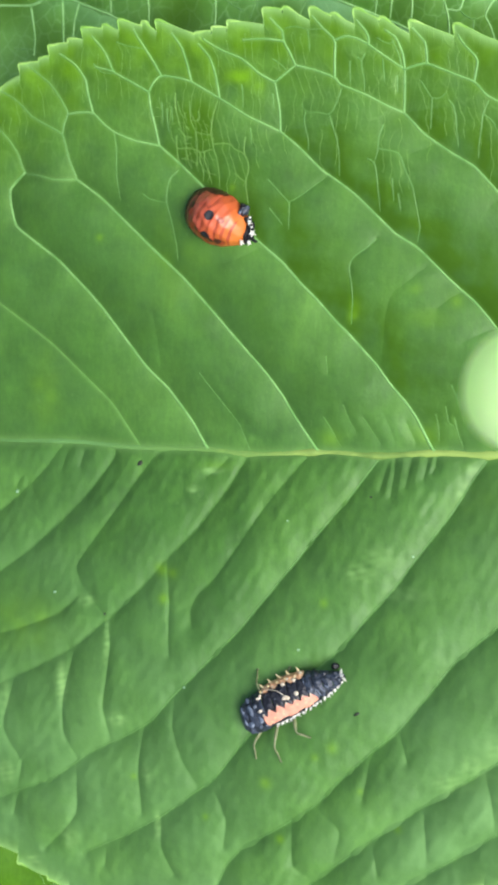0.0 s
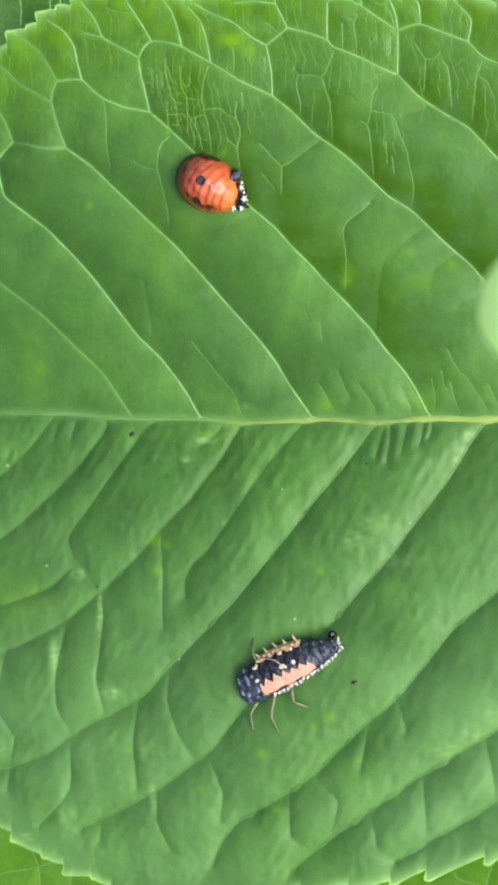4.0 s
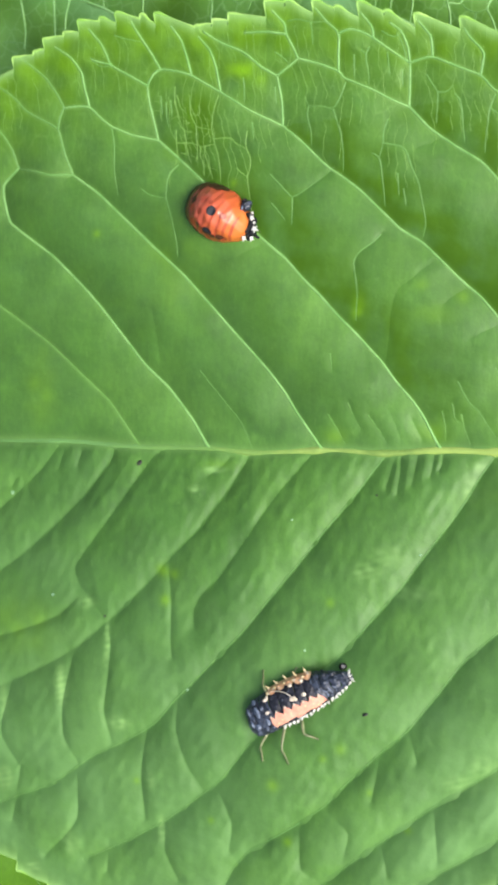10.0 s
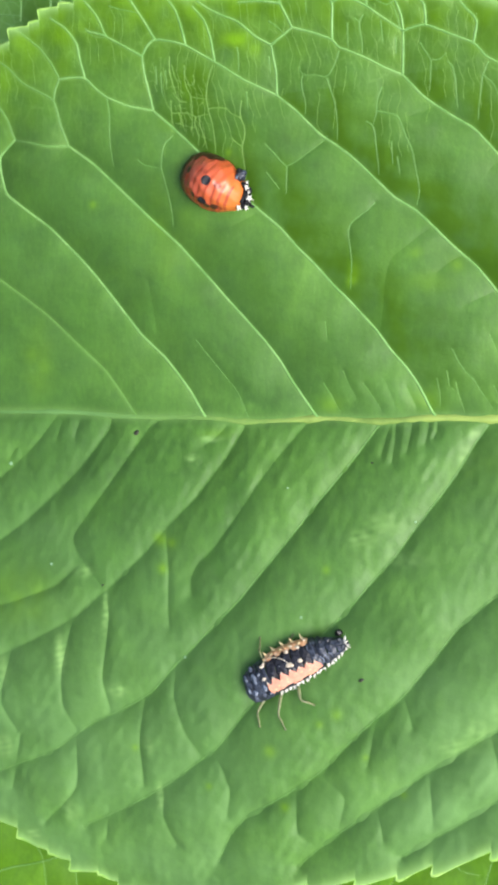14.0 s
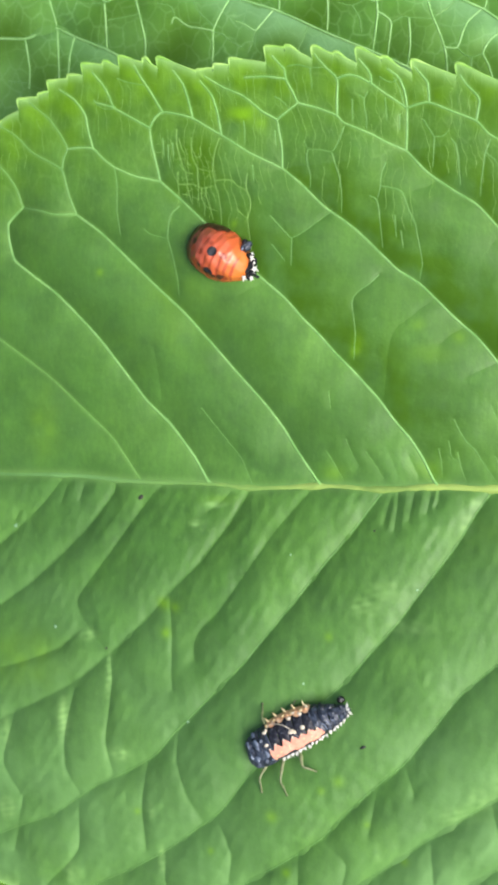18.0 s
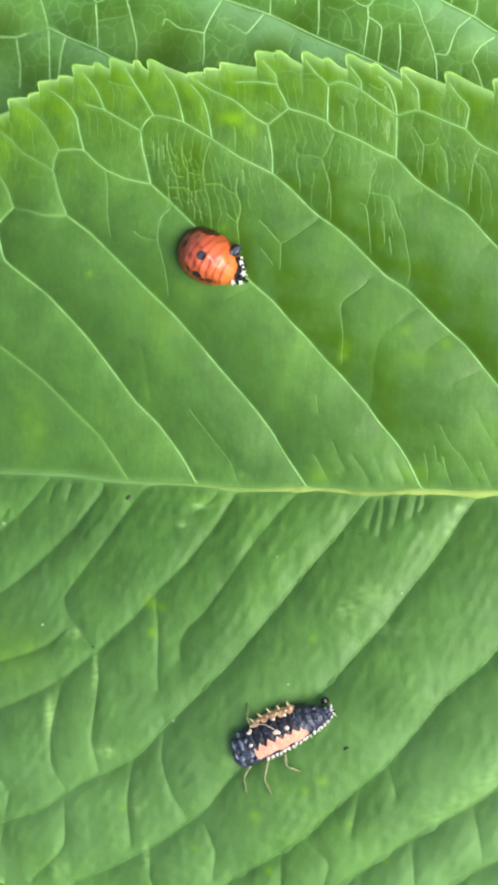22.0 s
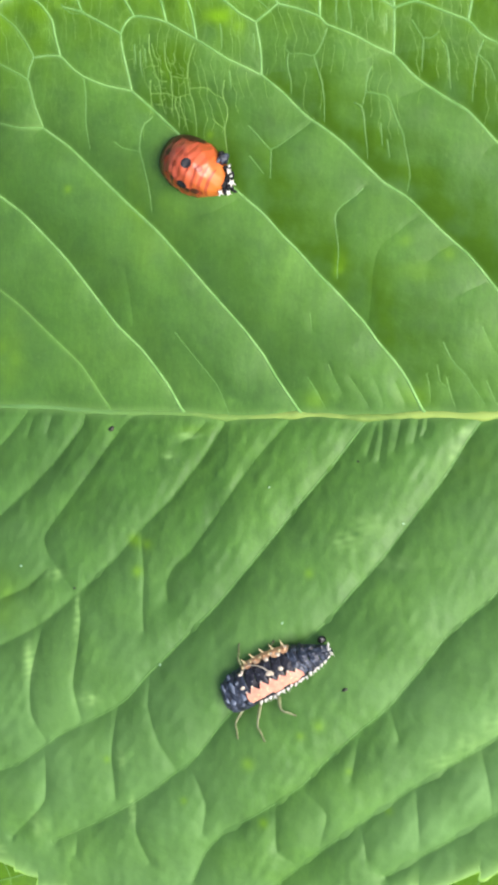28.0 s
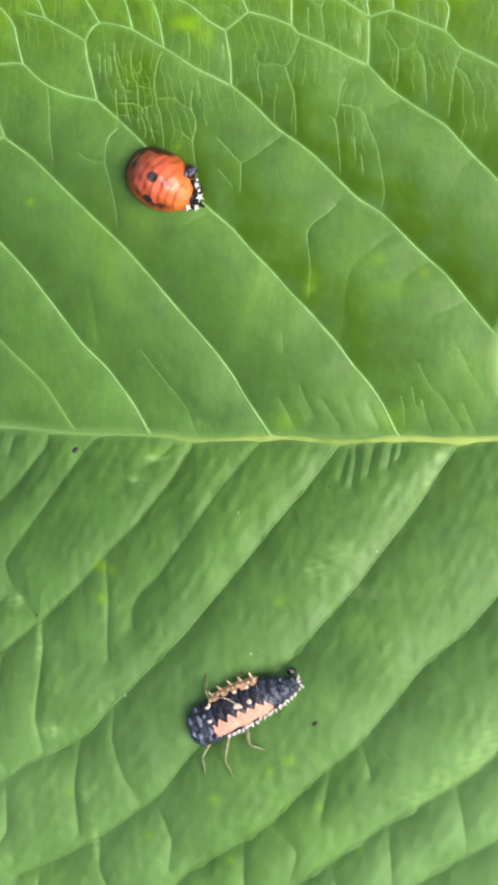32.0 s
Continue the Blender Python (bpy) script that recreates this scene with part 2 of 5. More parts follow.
def smooth_line(points, step, firm=0.5):
    """A smooth curve through the points, in even steps."""
    q = np.asarray(points, float)
    if len(q) > 2:
        ext = np.vstack([2 * q[0] - q[1], q, 2 * q[-1] - q[-2]])
        t = np.linspace(0, 1, 12, endpoint=False)[:, None]
        out = []
        for a, b, c, d in zip(ext, ext[1:], ext[2:], ext[3:]):
            out.append((2 * t**3 - 3 * t**2 + 1) * b + (t**3 - 2 * t**2 + t) * firm * (c - a) + (3 * t**2 - 2 * t**3) * c + (t**3 - t**2) * firm * (d - b))
        q = np.vstack([*out, q[-1:]])
    run = np.r_[0, np.cumsum(np.linalg.norm(np.diff(q, axis=0), axis=1))]
    at = np.linspace(0, run[-1], max(2, int(run[-1] / step) + 1))
    return np.stack([np.interp(at, run, c) for c in q.T], 1)


def tube_data(line, radii, sides=6, flat=1.0):
    """Vertices and faces of a round strand along a 3D line, closed at both ends."""
    line = np.asarray(line, float)
    radii = np.broadcast_to(radii, len(line))
    ahead = np.gradient(line, axis=0)
    ahead /= np.linalg.norm(ahead, axis=1, keepdims=True) + 1e-12
    ref = np.array([0.0, 0.0, 1.0]) if abs(ahead[:, 2]).mean() < 0.8 else np.array([1.0, 0.0, 0.0])
    side = np.cross(ahead, ref)
    side /= np.linalg.norm(side, axis=1, keepdims=True) + 1e-12
    up = np.cross(side, ahead)
    a = np.arange(sides) * 2 * np.pi / sides
    ring = np.cos(a)[None, :, None] * side[:, None] + flat * np.sin(a)[None, :, None] * up[:, None]
    co = (line[:, None] + ring * radii[:, None, None]).reshape(-1, 3)
    faces = [(i * sides + k, i * sides + (k + 1) % sides, (i + 1) * sides + (k + 1) % sides, (i + 1) * sides + k) for i in range(len(line) - 1) for k in range(sides)]
    last = (len(line) - 1) * sides
    faces += [tuple(range(sides))[::-1], tuple(range(last, last + sides))]
    return co, faces


def joined(pieces):
    co, faces, n = [], [], 0
    for c, f in pieces:
        co.append(c)
        faces += [tuple(i + n for i in q) for q in f]
        n += len(c)
    return np.vstack(co), faces


def distance(x, y, lines, reach=6.0):
    """From each place the distance to the nearest of the lines, as far as the reach."""
    shape = x.shape
    order = np.argsort(x, axis=None)
    x, y = x.ravel()[order], y.ravel()[order]
    best = np.full(len(x), reach * reach)
    for l in lines:
        for (ax, ay), (bx, by) in zip(l[:-1], l[1:]):
            i, j = np.searchsorted(x, (min(ax, bx) - reach, max(ax, bx) + reach))
            if i == j:
                continue
            dx, dy = bx - ax, by - ay
            px, py = x[i:j] - ax, y[i:j] - ay
            t = np.clip((px * dx + py * dy) / (dx * dx + dy * dy + 1e-12), 0, 1)
            np.minimum(best[i:j], (px - t * dx) ** 2 + (py - t * dy) ** 2, out=best[i:j])
    out = np.empty(len(x))
    out[order] = np.sqrt(best)
    return out.reshape(shape)


def waves(x, y, seed, size, count=9):
    """Gentle unevenness between -1 and 1 whose bumps are about size across."""
    r = np.random.RandomState(seed)
    out = 0 * x
    for _ in range(count):
        a, k, p = r.uniform(0, 2 * np.pi), 2 * np.pi / size * r.uniform(0.6, 1.5), r.uniform(0, 7)
        out = out + np.sin((x * np.cos(a) + y * np.sin(a)) * k + p)
    return out / count**0.5 / 1.5


# ---- the main leaf: veins as curves on its surface, in millimetres ----
veins = {"upper": [], "loop": [], "net": [], "fine": [], "crease": [], "lower": [], "cross": [], "back": [], "under": []}


def vein(kind, *points):
    veins[kind].append(smooth_line(points, 0.45, 0.25))


vein("upper", (-9.44, -0.12), (-11.59, 3.13), (-14.02, 5.50), (-16.48, 7.90), (-19.00, 9.87), (-21.57, 11.74), (-25.28, 13.99))
vein("upper", (-3.81, -0.34), (-4.95, 1.70), (-6.80, 4.21), (-8.66, 6.06), (-10.07, 7.92), (-12.20, 10.73), (-13.40, 12.15), (-16.07, 14.95), (-18.06, 16.54), (-19.82, 18.03), (-20.28, 19.89), (-20.25, 21.03), (-18.93, 22.26))
vein("upper", (4.83, -0.55), (3.10, 2.08), (2.22, 3.62), (0.91, 5.40), (-0.42, 6.96), (-1.52, 8.22), (-3.31, 10.35), (-5.57, 12.96), (-8.09, 15.43), (-10.41, 17.78), (-12.29, 19.67), (-14.35, 21.30))
vein("upper", (13.38, -0.53), (12.34, 1.59), (11.51, 2.87), (10.26, 4.37), (9.21, 5.87), (7.32, 8.04), (6.26, 9.13), (4.77, 10.89), (3.49, 12.22), (2.19, 13.77), (0.24, 15.57), (-2.17, 18.05), (-4.16, 20.10), (-5.73, 21.71), (-7.40, 23.27))
vein("upper", (24.37, -0.72), (22.21, 2.57), (20.21, 5.25), (17.88, 8.16), (16.19, 10.26), (14.17, 12.17), (12.14, 14.31), (10.51, 15.42), (9.69, 16.26), (7.62, 18.42), (6.38, 19.45), (5.12, 20.43), (3.44, 22.19), (2.04, 23.46))
vein("upper", (34.99, -0.70), (31.20, 3.70), (27.34, 7.73), (24.24, 10.99), (20.72, 14.71), (17.64, 18.00), (15.97, 19.87), (14.39, 20.96), (12.40, 22.49), (11.02, 24.05))
vein("loop", (-14.35, 21.30), (-16.17, 21.33), (-17.67, 21.83), (-18.93, 22.26), (-19.40, 23.65), (-20.14, 24.84), (-21.14, 25.92))
vein("loop", (-14.35, 21.30), (-14.91, 22.77), (-15.45, 24.79), (-16.82, 25.71), (-18.05, 26.50), (-19.03, 27.58), (-19.78, 28.22), (-20.79, 28.86))
vein("loop", (-15.45, 24.79), (-15.23, 25.84), (-14.92, 26.37), (-15.53, 27.60), (-16.39, 28.84), (-17.46, 29.82), (-18.44, 30.62))
vein("loop", (-14.92, 26.37), (-13.85, 26.38), (-12.80, 26.19), (-11.95, 25.29), (-11.02, 24.54), (-9.38, 23.75), (-7.40, 23.27))
vein("loop", (-12.80, 26.19), (-13.20, 27.76), (-13.42, 28.91), (-14.26, 30.10), (-15.55, 31.10))
vein("loop", (-7.40, 23.27), (-7.75, 24.86), (-8.06, 26.15), (-8.18, 27.29))
vein("loop", (-8.18, 27.29), (-9.55, 28.18), (-11.03, 29.16), (-11.40, 30.04), (-11.85, 30.92), (-12.78, 32.08))
vein("loop", (-11.03, 29.16), (-11.88, 29.47), (-12.59, 29.76))
vein("loop", (-8.18, 27.29), (-7.80, 27.98), (-7.16, 28.40), (-5.90, 28.10), (-4.78, 27.66), (-2.58, 26.21), (-0.41, 24.69), (2.04, 23.46))
vein("loop", (-7.16, 28.40), (-7.83, 29.61), (-8.46, 30.63), (-9.04, 31.52), (-9.36, 32.14))
vein("loop", (-4.78, 27.66), (-5.13, 29.10), (-5.56, 30.36), (-6.32, 31.46))
vein("loop", (-2.58, 26.21), (-2.92, 28.07), (-3.36, 29.31), (-4.23, 30.41))
vein("loop", (2.04, 23.46), (1.95, 25.16), (1.60, 27.00))
vein("loop", (1.60, 27.00), (0.45, 27.71), (-0.40, 28.50), (-1.09, 29.06), (-2.30, 29.66), (-3.09, 30.15), (-3.88, 30.72))
vein("loop", (1.60, 27.00), (2.36, 27.52), (3.12, 28.03))
vein("loop", (3.12, 28.03), (4.66, 27.49), (5.98, 26.85), (6.40, 26.33), (8.36, 25.37), (9.57, 24.68), (11.02, 24.05))
vein("loop", (3.12, 28.03), (2.65, 29.05), (2.23, 29.87), (2.14, 30.59), (1.21, 31.63))
vein("loop", (2.23, 29.87), (0.88, 30.17), (-0.83, 30.29))
vein("loop", (5.98, 26.85), (5.97, 28.32), (5.96, 29.47), (5.13, 30.42), (4.30, 31.43))
vein("loop", (5.96, 29.47), (6.69, 29.70), (7.50, 29.47), (8.39, 28.93), (9.93, 27.75), (10.97, 27.01))
vein("loop", (8.39, 28.93), (8.30, 29.69), (7.49, 30.77))
vein("loop", (11.02, 24.05), (11.00, 25.53), (10.97, 27.01))
vein("loop", (10.97, 27.01), (11.72, 27.20), (12.51, 27.25), (14.28, 26.40), (15.76, 25.70), (16.63, 24.68), (18.18, 23.79), (20.49, 22.48))
vein("loop", (12.51, 27.25), (12.36, 28.65), (11.40, 29.83))
vein("loop", (15.76, 25.70), (15.92, 27.21), (15.01, 28.29), (14.29, 29.39))
vein("loop", (10.97, 27.01), (10.80, 28.05), (10.31, 29.22), (9.50, 29.87))
vein("net", (-2.74, 25.99), (-3.04, 25.23), (-3.21, 24.41), (-3.29, 23.65), (-3.16, 23.05), (-3.07, 22.46), (-2.85, 21.86), (-2.71, 21.00), (-2.62, 20.15), (-2.61, 19.53))
vein("net", (-6.03, 26.98), (-6.07, 26.34), (-6.03, 25.79), (-5.80, 24.86), (-5.63, 24.29), (-5.40, 23.76), (-5.23, 23.12), (-5.23, 22.59), (-5.09, 22.00), (-4.92, 21.44))
vein("net", (-5.89, 26.33), (-5.76, 25.82), (-5.58, 25.34), (-5.23, 25.02))
vein("net", (-4.92, 26.24), (-4.92, 25.74), (-4.87, 24.98), (-4.70, 24.42), (-4.43, 23.88), (-4.47, 23.25), (-4.38, 22.62), (-4.38, 22.00), (-4.47, 21.35))
vein("net", (-4.43, 23.88), (-3.90, 23.70), (-3.29, 23.56))
vein("net", (-5.80, 24.35), (-5.40, 23.72), (-4.78, 23.54))
vein("net", (-5.23, 22.83), (-4.56, 22.68), (-4.12, 22.35), (-3.77, 22.43), (-3.11, 22.46))
vein("net", (-3.77, 22.43), (-3.81, 21.86), (-3.63, 21.30), (-3.41, 20.64), (-3.23, 19.97))
vein("net", (-4.12, 22.35), (-4.21, 21.94), (-4.03, 21.47), (-3.89, 20.91), (-3.89, 20.29))
vein("net", (-5.98, 23.81), (-5.99, 22.99), (-5.90, 22.17), (-5.72, 21.64))
vein("net", (-4.26, 25.43), (-4.13, 24.70), (-4.74, 24.84))
vein("net", (-5.23, 24.42), (-5.01, 24.15))
vein("net", (-3.07, 22.83), (-2.38, 22.86), (-1.73, 22.69), (-1.34, 22.24), (-0.82, 22.04), (-0.65, 21.86))
vein("net", (-0.61, 23.17), (-0.70, 22.62), (-0.73, 22.12), (-0.60, 21.69), (-0.38, 21.18), (-0.42, 20.49), (-0.59, 19.91), (-0.58, 19.37), (-0.48, 18.74), (-0.38, 17.90), (-0.24, 17.13))
vein("net", (-1.41, 20.54), (-0.98, 20.10), (-0.58, 19.79))
vein("net", (-5.90, 22.90), (-5.23, 22.79))
vein("net", (-5.63, 22.14), (-5.09, 22.00))
vein("fine", (1.08, 19.89), (1.72, 19.18), (2.71, 18.14), (3.85, 18.73), (5.34, 19.80), (5.76, 20.21))
vein("fine", (2.71, 18.14), (2.68, 17.28), (2.66, 16.11))
vein("fine", (1.19, 17.77), (1.75, 17.07), (2.19, 16.47))
vein("fine", (-0.90, 27.09), (-0.81, 26.35), (-0.80, 25.35))
vein("fine", (1.41, 28.67), (2.05, 28.21), (2.68, 27.51))
vein("fine", (6.49, 26.03), (6.13, 25.02), (5.62, 24.20), (5.21, 24.39), (4.59, 24.52), (3.89, 24.59), (3.64, 25.24))
vein("fine", (3.89, 24.59), (3.78, 23.99), (3.92, 23.38), (4.11, 22.68), (4.10, 21.89))
vein("fine", (5.62, 24.20), (5.93, 23.21), (6.19, 22.37), (6.34, 21.33), (6.42, 19.83))
vein("fine", (2.32, 30.77), (3.05, 30.84), (4.00, 30.49), (5.11, 30.41))
vein("fine", (4.00, 30.49), (4.09, 29.73), (4.14, 28.91))
vein("fine", (8.14, 28.34), (7.91, 27.87), (7.92, 27.35), (8.09, 26.52), (8.12, 25.65))
vein("fine", (7.57, 28.17), (7.91, 27.83))
vein("fine", (7.06, 27.90), (7.09, 26.36))
vein("fine", (12.12, 26.10), (12.46, 25.49), (12.87, 24.81), (12.88, 23.87), (12.87, 22.71))
vein("fine", (12.87, 24.81), (13.56, 24.79), (13.90, 25.17))
vein("fine", (14.04, 24.56), (14.33, 24.23), (14.57, 23.35), (14.66, 22.37), (14.82, 21.31))
vein("fine", (16.77, 24.32), (16.41, 23.43), (16.31, 22.45), (16.21, 21.48), (16.21, 20.43))
vein("fine", (8.37, 20.86), (8.86, 20.55), (9.06, 19.73), (9.18, 18.72), (9.31, 17.91), (9.40, 17.11))
vein("fine", (9.51, 23.21), (9.19, 22.38), (9.12, 21.47), (8.90, 20.58))
vein("fine", (9.12, 21.51), (9.92, 21.30), (10.61, 21.06), (10.95, 20.23), (11.17, 19.61), (11.64, 18.57), (11.74, 17.95), (11.93, 17.13), (12.21, 15.79), (12.10, 14.72))
vein("fine", (9.11, 15.06), (8.47, 14.47), (7.65, 13.93), (7.17, 13.32), (7.23, 12.47), (7.37, 11.41), (7.44, 10.56), (7.39, 9.85), (7.40, 8.87))
vein("fine", (14.59, 4.20), (15.02, 3.27), (15.56, 2.42), (16.06, 2.00), (16.72, 0.94), (17.51, -0.21))
vein("fine", (17.16, 5.17), (17.61, 4.12), (18.23, 3.07), (18.80, 2.35))
vein("fine", (17.50, 1.46), (17.93, 0.52), (18.40, -0.41))
vein("fine", (5.37, 1.91), (6.03, 0.82), (6.71, -0.37))
vein("fine", (6.82, 2.80), (7.26, 1.71), (7.79, 0.75))
vein("fine", (8.30, 1.81), (8.95, 0.86), (9.63, -0.15))
vein("fine", (11.48, 1.39), (12.14, 0.01))
vein("fine", (14.87, 1.77), (15.15, 0.70), (15.62, -0.46))
vein("fine", (13.56, 2.06), (13.82, 0.90), (13.88, -0.05))
vein("fine", (14.24, 2.62), (14.50, 1.34), (14.91, 1.09))
vein("fine", (-5.85, 21.26), (-6.56, 20.58), (-6.74, 19.92), (-6.83, 18.81), (-6.60, 17.93), (-6.33, 16.83), (-6.07, 15.51), (-5.98, 14.35))
vein("fine", (-8.68, 19.57), (-8.14, 19.10), (-6.83, 18.72))
vein("fine", (-4.29, 5.45), (-3.61, 4.55), (-2.72, 3.42), (-1.82, 2.30), (-1.14, 1.41), (-0.55, 0.06), (-0.22, -0.90))
vein("fine", (-12.67, 29.93), (-11.98, 29.21), (-10.93, 28.99))
vein("fine", (-10.73, 31.32), (-9.91, 30.93), (-9.10, 30.73), (-8.47, 30.53))
vein("fine", (8.96, 29.37), (9.77, 28.83), (10.36, 29.20))
vein("fine", (10.84, 27.00), (10.39, 28.40), (9.96, 29.22))
vein("fine", (16.41, 23.43), (17.13, 22.79), (17.62, 21.56))
vein("fine", (-0.23, 23.80), (-0.14, 22.51))
vein("fine", (-7.14, 26.44), (-7.06, 24.97))
vein("fine", (-6.74, 25.91), (-6.70, 24.73), (-6.52, 24.03))
vein("fine", (-6.38, 26.04), (-6.29, 24.86))
vein("fine", (-11.05, 24.44), (-10.87, 23.23), (-10.89, 21.05), (-10.64, 19.30))
vein("fine", (10.18, 19.33), (10.32, 17.74))
vein("fine", (10.62, 18.21), (10.83, 16.98))
vein("fine", (5.49, 6.49), (5.63, 5.19))
vein("fine", (1.45, 26.23), (1.55, 24.99))
vein("fine", (12.38, 28.28), (12.48, 27.48))
vein("fine", (9.40, 27.87), (9.55, 26.22))
vein("fine", (10.44, 26.61), (10.49, 25.42))
vein("crease", (12.93, 13.01), (12.00, 12.37), (10.97, 11.53), (10.37, 11.13), (10.06, 10.50), (9.80, 9.45), (9.72, 8.18), (9.65, 6.49), (9.56, 5.71))
vein("crease", (9.11, 15.06), (8.47, 14.47), (7.65, 13.93), (7.17, 13.32), (7.23, 12.47))
vein("crease", (2.71, 18.14), (3.85, 18.73), (5.34, 19.80), (5.76, 20.21))
vein("crease", (-3.34, 13.64), (-2.33, 13.82), (-1.45, 14.01), (-0.58, 14.44), (0.21, 14.79))
vein("crease", (-8.07, 10.22), (-7.80, 8.86), (-7.62, 7.51), (-7.49, 6.33))
vein("crease", (15.37, 11.10), (14.30, 10.46), (13.46, 9.82))
vein("crease", (17.63, 8.34), (16.34, 7.78), (15.31, 7.28))
vein("crease", (13.44, 21.90), (12.39, 21.25), (11.43, 21.04))
vein("crease", (18.33, 17.99), (17.04, 16.98))
vein("crease", (6.82, 2.80), (7.26, 1.71), (7.79, 0.75))
vein("crease", (8.30, 1.81), (8.95, 0.86), (9.63, -0.15))
vein("crease", (11.48, 1.39), (12.14, 0.01))
vein("crease", (5.59, 1.91), (6.39, 0.16))
vein("crease", (9.77, 2.16), (10.67, -0.00))
vein("lower", (-11.38, -0.35), (-11.62, -1.52), (-14.05, -4.58), (-16.52, -6.98), (-19.04, -9.18), (-21.61, -11.04), (-25.32, -13.53))
vein("lower", (-7.30, -0.57), (-8.24, -1.36), (-11.09, -5.21), (-13.00, -7.80), (-14.64, -10.16), (-14.01, -11.97), (-11.91, -14.39))
vein("lower", (-0.42, -1.05), (-2.21, -3.92), (-4.47, -6.86), (-6.76, -9.17), (-8.61, -11.26), (-10.72, -13.38), (-11.91, -14.39), (-13.34, -15.65), (-15.28, -17.14), (-18.26, -18.73), (-21.32, -20.29))
vein("lower", (4.19, -1.12), (1.79, -3.86), (-0.20, -6.61), (-1.71, -8.85), (-3.22, -10.90), (-4.46, -12.06), (-5.00, -13.28), (-4.90, -14.51))
vein("lower", (9.56, -1.27), (7.36, -4.21), (4.80, -7.27), (3.07, -9.47), (0.90, -12.13), (-1.29, -14.82), (-3.51, -17.11), (-5.30, -18.97), (-6.65, -20.38), (-8.02, -22.03), (-9.88, -23.32), (-13.22, -25.11), (-14.29, -25.96), (-16.68, -27.74), (-19.75, -29.08), (-23.49, -31.08))
vein("lower", (17.42, -1.24), (16.21, -2.92), (14.97, -5.02), (13.32, -7.22), (11.67, -9.39), (10.42, -11.10), (8.34, -13.47), (6.58, -15.56), (3.88, -18.10), (1.32, -20.80), (-0.84, -23.12), (-3.04, -26.08), (-5.51, -28.14), (-7.34, -29.68), (-9.93, -31.33), (-13.82, -33.58))
vein("lower", (26.45, -1.32), (24.07, -5.61), (21.28, -9.30), (17.77, -13.45), (16.09, -14.94), (14.49, -16.43), (12.87, -18.54), (10.64, -21.33), (8.41, -23.36), (6.36, -25.43), (4.70, -27.31), (3.02, -28.67), (0.89, -30.16), (-0.85, -31.37), (-2.17, -33.07), (-3.07, -35.33))
vein("lower", (35.35, -1.49), (31.44, -7.86), (25.99, -14.68), (21.33, -19.60), (17.56, -23.11), (16.32, -23.94), (14.38, -25.33), (12.02, -26.99), (9.63, -28.93), (7.21, -30.95), (5.15, -32.77), (3.05, -34.90))
vein("lower", (34.70, -15.10), (29.44, -19.91), (23.88, -24.15), (17.57, -28.33), (16.35, -29.08), (14.43, -30.56), (12.87, -31.60), (10.50, -33.43))
vein("lower", (-16.12, -0.36), (-17.65, -2.27), (-20.21, -4.70), (-23.35, -7.19))
vein("cross", (-11.91, -14.39), (-11.63, -16.35), (-11.83, -18.59), (-12.18, -21.29), (-11.54, -23.71))
vein("cross", (-6.99, -9.85), (-6.73, -12.50), (-6.79, -15.59), (-6.68, -16.89))
vein("cross", (-14.78, -17.24), (-15.60, -20.93), (-15.53, -23.66), (-14.20, -25.86))
vein("cross", (-20.03, -19.71), (-20.96, -23.76), (-19.46, -26.18))
vein("cross", (-6.20, -19.25), (-6.41, -22.33), (-5.64, -24.89), (-4.29, -26.97))
vein("cross", (-8.72, -22.54), (-9.18, -25.94), (-8.87, -29.56))
vein("cross", (-14.44, -26.07), (-14.48, -30.29), (-17.21, -33.61))
vein("cross", (-11.84, -31.84), (-12.08, -34.30))
vein("cross", (-7.34, -29.82), (-7.32, -32.15), (-6.33, -34.14))
vein("cross", (2.81, -28.87), (2.95, -32.15), (4.10, -33.00))
vein("cross", (8.61, -23.35), (8.00, -26.55))
vein("cross", (10.68, -21.37), (11.22, -23.54))
vein("cross", (16.63, -23.83), (17.09, -26.32), (17.38, -28.44))
vein("cross", (12.34, -27.01), (12.61, -30.54))
vein("cross", (8.71, -29.60), (9.10, -32.04))
vein("cross", (-19.20, -26.39), (-20.06, -31.07))
vein("cross", (-13.90, -12.19), (-16.10, -14.14), (-19.38, -15.50), (-21.45, -16.11))
vein("cross", (-18.65, -4.19), (-19.46, -2.77), (-20.23, -3.74))
vein("cross", (-3.04, -27.05), (-2.16, -29.18), (-2.39, -31.48))
vein("cross", (4.70, -27.52), (6.37, -29.08), (5.97, -31.32))
vein("cross", (20.83, -11.32), (21.48, -14.88), (19.84, -18.91))
vein("cross", (10.30, -1.27), (9.97, -2.25), (9.54, -3.67))
vein("cross", (10.72, -1.26), (10.58, -2.46), (10.28, -4.17))
vein("cross", (11.87, -1.26), (11.61, -2.45), (11.35, -3.39))
vein("cross", (13.09, -1.25), (12.84, -2.23), (12.67, -2.87))
vein("cross", (13.66, -1.25), (13.57, -1.93), (13.36, -2.35))
vein("cross", (-1.99, -1.32), (-2.89, -2.23), (-3.81, -2.82))
vein("cross", (-15.61, -0.83), (-16.11, -2.26))
vein("cross", (-14.10, -0.83), (-14.49, -2.01))
vein("back", (-26.82, 39.76), (-23.35, 39.44), (-19.87, 38.87), (-18.33, 39.16), (-16.81, 39.35), (-15.10, 38.29), (-12.47, 36.92), (-10.92, 35.96), (-7.38, 34.19), (-3.45, 32.03))
vein("back", (-25.65, 44.78), (-23.34, 44.80), (-21.08, 45.30), (-18.05, 43.91))
vein("back", (-22.49, 47.39), (-21.08, 45.30))
